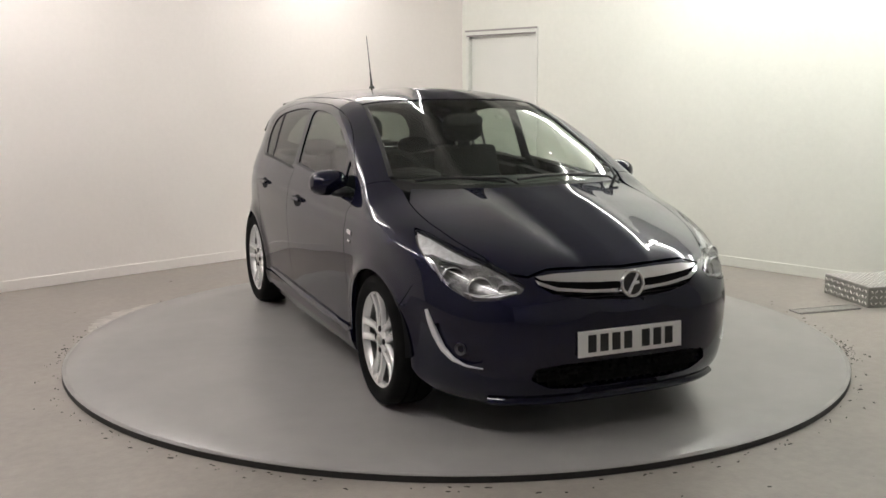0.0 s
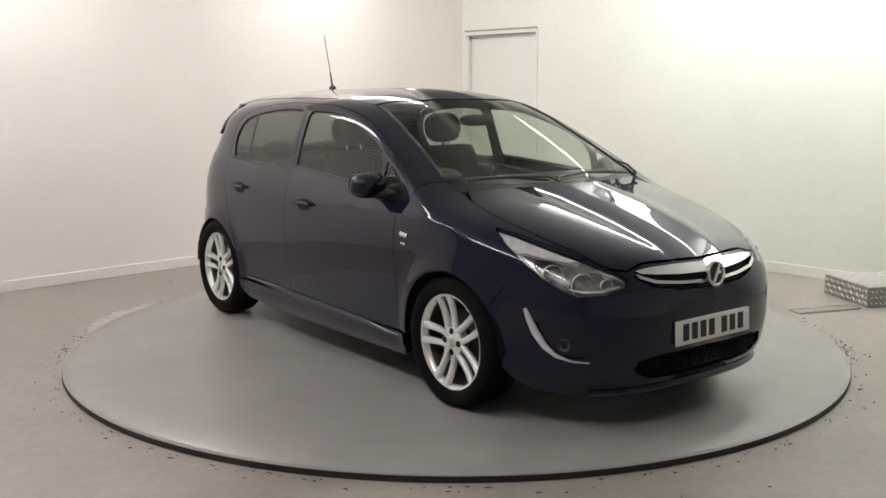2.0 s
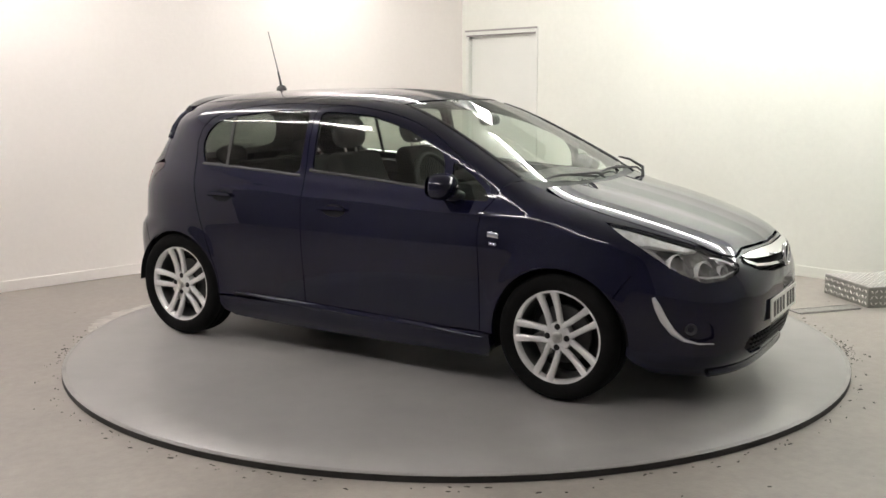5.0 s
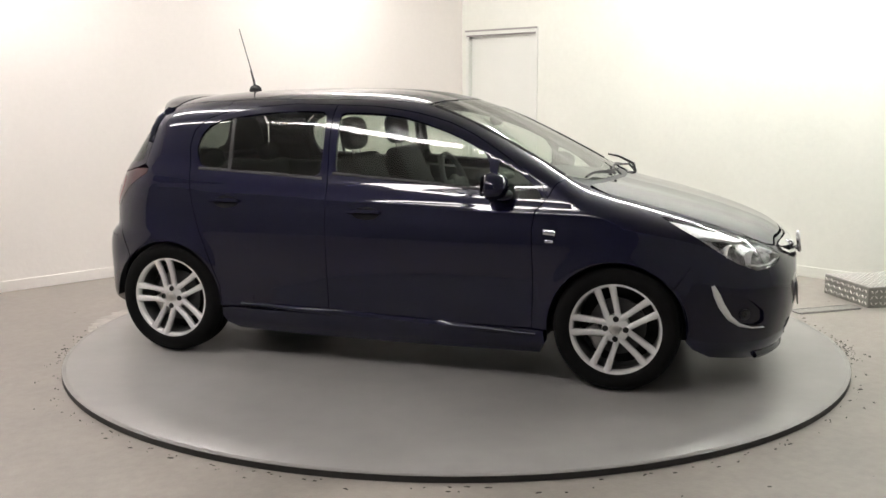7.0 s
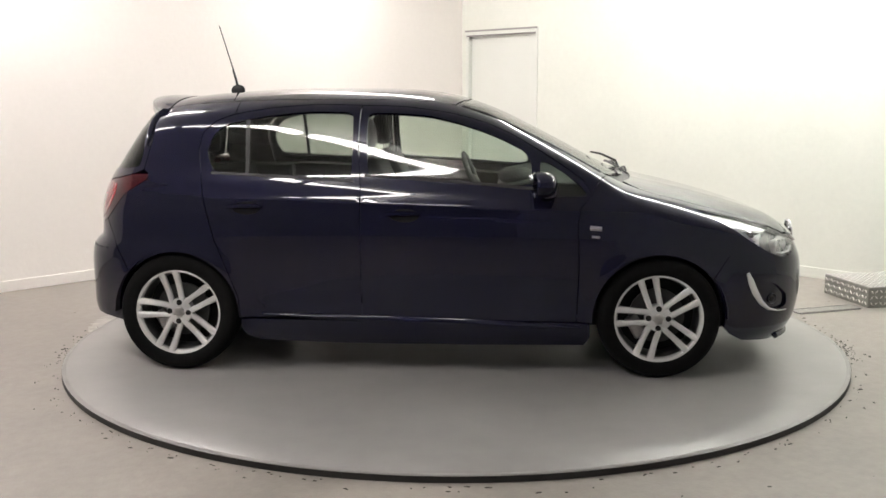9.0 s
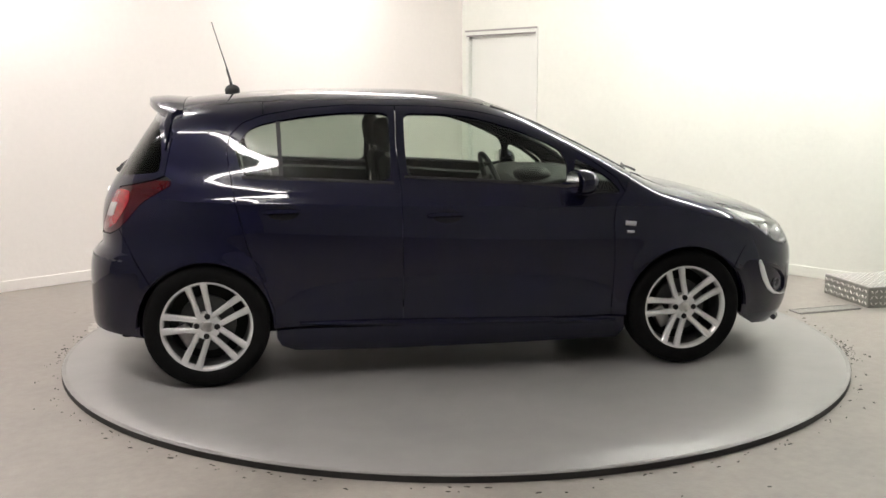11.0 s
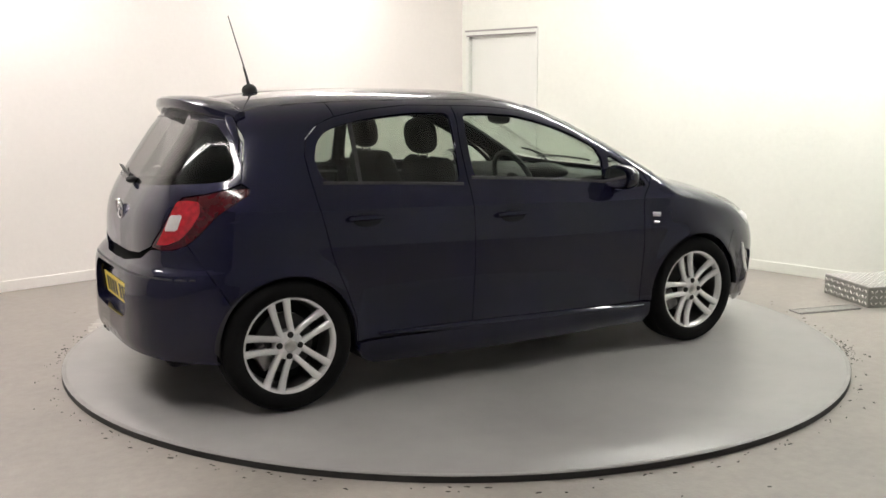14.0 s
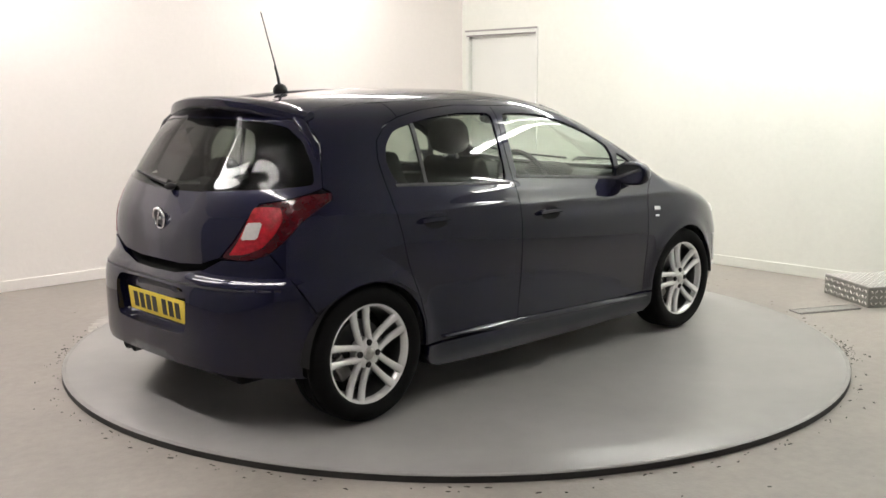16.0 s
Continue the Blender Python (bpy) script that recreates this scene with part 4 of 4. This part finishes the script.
for yy in (0.215, 0.285):
    pipe = lathe([(0.030, 0.06), (0.033, 0.0), (0.030, -0.004), (0.027, 0.0), (0.026, 0.08)], 20)
    smooth(part("exhaust_tip", move(pipe, pose(-1.855, yy, 0.272, 0, 0, -90)), ALLOY_DARK, back, "dark steel exhaust tip"))
strip("bumper_groove", "r", [(a, 0.64) for a in np.linspace(-0.80, 0.80, 25)], 0.010, BLACK, back, off=0.001)
# sill skirts
for left, ob in zip((False, True), doors["sill"]):
    strip("sill_blade", "s", [(-0.80, 0.312), (-0.5, 0.300), (-0.1, 0.287), (0.3, 0.277), (0.6, 0.270), (0.86, 0.266)], [0.012, 0.034, 0.042, 0.042, 0.036, 0.012], PAINT, ob, off=0.020, crown=0.08, left=left)

# aerial
aerial = smooth(part("aerial", move(blob(0.042, 0.018, 0.034), pose(-1.122, 0, 1.470)), BLACK, car, "black roof aerial"))
smooth(part("mast_foot", tube([(-1.124, 0, 1.485), (-1.134, 0, 1.535), (-1.150, 0, 1.590)], 0.0085, 10, taper=0.6), BLACK, aerial))
part("mast", tube([(-1.127, 0, 1.49), (-1.138, 0, 1.56), (-1.18, 0, 1.70), (-1.222, 0, 1.845)], 0.0042, 8, taper=0.55), BLACK, aerial)

# wipers
for y0, y1, x0, x1 in ((-0.10, -0.55, 1.125, 1.045), (0.50, -0.02, 1.075, 1.105)):
    pts = [on_skin("t", x0 + (x1 - x0) * i / 6 - 0.02 * math.sin(math.pi * i / 6), y0 + (y1 - y0) * i / 6, 0.016)[0] for i in range(7)]
    blade = part("wiper", tube(pts, 0.007, 6), BLACK, car, "black windscreen wiper")
    arm_pts = [on_skin("t", 1.15, y0 + 0.06, 0.012)[0], on_skin("t", 1.12, y0, 0.035)[0], pts[3]]
    part("wiper_arm", tube(arm_pts, 0.006, 6), BLACK, blade)
arm_pts = [on_skin("t", 1.17, 0.50, 0.0)[0], on_skin("t", 1.14, 0.53, 0.045)[0], on_skin("t", 1.04, 0.555, 0.05)[0], on_skin("t", 0.98, 0.56, 0.03)[0]]
part("wiper_arm", tube(arm_pts, 0.011, 6, taper=0.5), BLACK, blade)


# ---- cabin ----
def slab(profile, y0, y1, bevel=0.03):
    """A profile in x, z drawn out along y."""
    bm = prism([(x, z) for x, z in profile], 0, y1 - y0)
    move(bm, Matrix(((1, 0, 0, 0), (0, 0, 1, y0), (0, 1, 0, 0), (0, 0, 0, 1))))
    bmesh.ops.recalc_face_normals(bm, faces=bm.faces)
    if bevel:
        bmesh.ops.bevel(bm, geom=list(bm.edges), offset=bevel, segments=3, profile=0.5, affect="EDGES")
    return bm


def seat(y):
    ob = smooth(part("front_seat", slab([(-0.30, 0.42), (0.20, 0.46), (0.22, 0.56), (0.10, 0.60), (-0.25, 0.55)], y - 0.25, y + 0.25, 0.035), CLOTH, car, "dark grey cloth seat"), 60)
    ob.matrix_basis = pose(0.19, 0, -0.015)
    back_bm = slab([(-0.20, 0.52), (-0.32, 0.50), (-0.52, 1.05), (-0.50, 1.13), (-0.42, 1.14), (-0.36, 1.0), (-0.24, 0.75)], y - 0.25, y + 0.25, 0.035)
    for v in back_bm.verts:
        if v.co.z > 0.95:
            v.co.y = y + (v.co.y - y) * 0.82
    smooth(part("backrest", back_bm, CLOTH, ob), 60)
    smooth(part("headrest", move(blob(0.055, 0.135, 0.095, power=0.75), pose(-0.50, y, 1.245, 0, -8, 0)), CLOTH, ob), 60)
    for q in (-0.05, 0.05):
        part("headrest_post", tube([(-0.475, y + q, 1.10), (-0.495, y + q, 1.20)], 0.007, 8), STEEL, ob)


seat(-0.36)
seat(0.33)
bench = smooth(part("rear_seat", slab([(-1.10, 0.40), (-0.62, 0.44), (-0.60, 0.54), (-0.72, 0.58), (-1.08, 0.54)], -0.62, 0.62, 0.03), CLOTH, car, "dark grey cloth rear bench"), 60)
smooth(part("backrest", slab([(-1.02, 0.52), (-1.16, 0.50), (-1.30, 0.98), (-1.26, 1.02), (-1.18, 1.01), (-1.06, 0.70)], -0.60, 0.60, 0.03), CLOTH, bench), 60)
for y in (-0.36, 0.36):
    smooth(part("headrest", move(blob(0.045, 0.12, 0.06, power=0.75), pose(-1.235, y, 1.07, 0, -12, 0)), CLOTH, bench), 60)
part("parcel_shelf", box(-1.64, -1.28, -0.48, 0.48, 0.965, 0.985, 0.008), TRIM, car)
dash = smooth(part("dashboard", slab([(0.42, 0.62), (0.40, 0.88), (0.46, 0.97), (0.60, 1.0), (0.98, 0.985), (0.98, 0.60)], -0.66, 0.66, 0.025), TRIM, car, "black moulded dashboard"), 60)
smooth(part("instrument_hood", move(blob(0.10, 0.17, 0.05), pose(0.52, -0.36, 1.005)), TRIM, dash))
part("console", box(-0.25, 0.45, -0.10, 0.10, 0.34, 0.62, 0.03), TRIM, dash)
ring = lathe([(0.178 + 0.015 * math.cos(a), 0.015 * math.sin(a)) for a in np.linspace(0, 2 * math.pi, 13)], 40)
wheel_pose = pose(0.30, -0.36, 0.955, 0, 0, 0) @ pose(0, 0, 0, 0, -22, 0) @ pose(0, 0, 0, 0, 0, 90)
steer = smooth(part("steering_wheel", move(ring, wheel_pose), TRIM, dash, "black three-spoke steering wheel"))
part("steering_boss", move(box(-0.16, 0.16, -0.012, 0.02, -0.035, 0.035, 0.01), wheel_pose), TRIM, dash)
smooth(part("steering_boss", move(blob(0.07, 0.03, 0.06), wheel_pose), TRIM, dash))
smooth(part("interior_mirror", move(blob(0.018, 0.115, 0.032, power=0.7), pose(0.43, 0, 1.30, 0, -10, 0)), TRIM, car, "black interior mirror"))
panel("headlining", "top", both(T([(0.2, 0.0), (0.17, -0.42), (0.05, -0.52), (-0.2, -0.53), (-0.6, -0.535), (-1.1, -0.52), (-1.34, -0.47), (-1.38, 0.0)])), HEADLINING, car, off=-0.028, depth=0)
part("boot_floor", box(-1.66, -1.05, -0.48, 0.48, 0.55, 0.60, 0.01), TRIM, car)
part("gate_lining", box(-1.68, -1.65, -0.46, 0.46, 0.60, 0.97, 0.01), TRIM, car)
for sgn in (-1, 1):
    part("wheelhouse", box(-1.66, -0.92, sgn * 0.56 - 0.05, sgn * 0.56 + 0.05, 0.60, 1.0, 0.03), TRIM, car)
    part("body_lining", box(0.86, 1.9, sgn * 0.45 - 0.03, sgn * 0.45 + 0.03, 0.25, 0.58, 0.02), GAP, car)

# ---- chequer-plate box, floor strip and dirt by the turntable ----
BOX_L, BOX_W, BOX_H = 0.80, 0.535, 0.145
plate_box = thing("chequer_plate_box", "low steel chequer-plate box standing on the floor by the wall", "box", pose(2.859, 0.811, FLOOR_Z, 0, 0, 11.5))
part("body", box(0, BOX_L, 0, BOX_W, 0, BOX_H, 0.006), CHEQUER, plate_box)


def tread(bm, m, w, h, step=0.034):
    """Raised lozenges in alternating slant over a w by h face."""
    ny, nx = max(1, int(h / step)), max(1, int(w / step))
    for i in range(nx):
        for j in range(ny):
            slant = 45 if (i + j) % 2 else -45
            q = m @ pose((i + 0.5) * w / nx, (j + 0.5) * h / ny, 0, 0, 0, slant)
            hull = [(-0.018, 0, 0), (0, -0.0065, 0), (0.018, 0, 0), (0, 0.0065, 0)]
            lo = [bm.verts.new(q @ Vector(v)) for v in hull]
            hi = [bm.verts.new(q @ Vector((v[0] * 0.6, v[1] * 0.5, 0.005))) for v in hull]
            bm.faces.new(hi)
            for a in range(4):
                bm.faces.new((lo[a], lo[(a + 1) % 4], hi[(a + 1) % 4], hi[a]))


bm = bmesh.new()
tread(bm, pose(0.01, 0.01, BOX_H - 0.0005), BOX_L - 0.02, BOX_W - 0.02)
tread(bm, pose(0.01, 0.0005, 0.01, 90, 0, 0), BOX_L - 0.02, BOX_H - 0.02)
tread(bm, Matrix(((0, 0, -1, 0.0005), (-1, 0, 0, BOX_W - 0.01), (0, 1, 0, 0.01), (0, 0, 0, 1))), BOX_W - 0.02, BOX_H - 0.02)
tagged(part("tread", bm, TREAD, plate_box), kind="stuff")

cover = thing("cable_cover", "flat steel cable cover strip on the floor", "cover", pose(2.315, 0.668, FLOOR_Z, 0, 0, 18.5))
part("strip", box(0.0, 0.50, -0.035, 0.06, 0.0, 0.010, 0.003), STEEL, cover)
part("edge", box(0.0, 0.50, -0.048, -0.037, 0.0, 0.012, 0.002), STEEL, cover)
part("edge", box(0.0, 0.50, 0.062, 0.072, 0.0, 0.012, 0.002), STEEL, cover)

rng = random.Random(11)
bm = bmesh.new()
prev = None
for i in range(41):
    u = i / 40
    a = radians(153 + 24 * u)
    wide = 0.13 * math.sin(math.pi * u) ** 0.6 * rng.uniform(0.8, 1.1) + 0.004
    inner = RADIUS + 0.035 + rng.uniform(0, 0.01)
    pair = [bm.verts.new(((inner + d) * math.cos(a), (inner + d) * math.sin(a), FLOOR_Z + h)) for d, h in ((0.0, 0.0015), (wide * 0.5, 0.003), (wide, 0.0015))]
    if prev:
        for k in range(2):
            bm.faces.new((prev[k], prev[k + 1], pair[k + 1], pair[k]))
    prev = pair
bmesh.ops.recalc_face_normals(bm, faces=bm.faces)
tagged(part("floor_scuff", bm, SCUFF), "pale scuffed filler on the floor along the turntable's edge", "scuff", kind="stuff")

rng = random.Random(7)
bm = bmesh.new()
for k in range(350):
    a = rng.uniform(0, 2 * math.pi) if k < 260 else rng.gauss(math.pi + 0.12, 0.07) if k < 285 else rng.gauss(-0.10, 0.06)
    d = RADIUS + 0.02 + abs(rng.gauss(0, 0.05)) + (rng.random() < 0.15 and k < 260) * rng.uniform(0, 0.6)
    size = rng.uniform(0.0015, 0.007) * (1.6 if rng.random() < 0.1 else 1)
    cx, cy, turn = d * math.cos(a), d * math.sin(a), a + math.pi / 2 + rng.gauss(0, 0.4)
    n = rng.randint(5, 8)
    vs = []
    for i in range(n):
        q = 2 * math.pi * i / n
        k = size * rng.uniform(0.6, 1.2)
        lx, ly = 2.0 * k * math.cos(q), 0.8 * k * math.sin(q)
        vs.append((cx + lx * math.cos(turn) - ly * math.sin(turn), cy + lx * math.sin(turn) + ly * math.cos(turn)))
    lo = [bm.verts.new((x, y, FLOOR_Z + 0.0005)) for x, y in vs]
    hi = [bm.verts.new((cx + (x - cx) * 0.7, cy + (y - cy) * 0.7, FLOOR_Z + 0.003)) for x, y in vs]
    bm.faces.new(hi)
    for i in range(n):
        bm.faces.new((lo[i], lo[(i + 1) % n], hi[(i + 1) % n], hi[i]))
tagged(part("floor_dirt", bm, DIRT), "dark grit and dirt flakes around the turntable's edge", "dirt", kind="stuff")


motions()
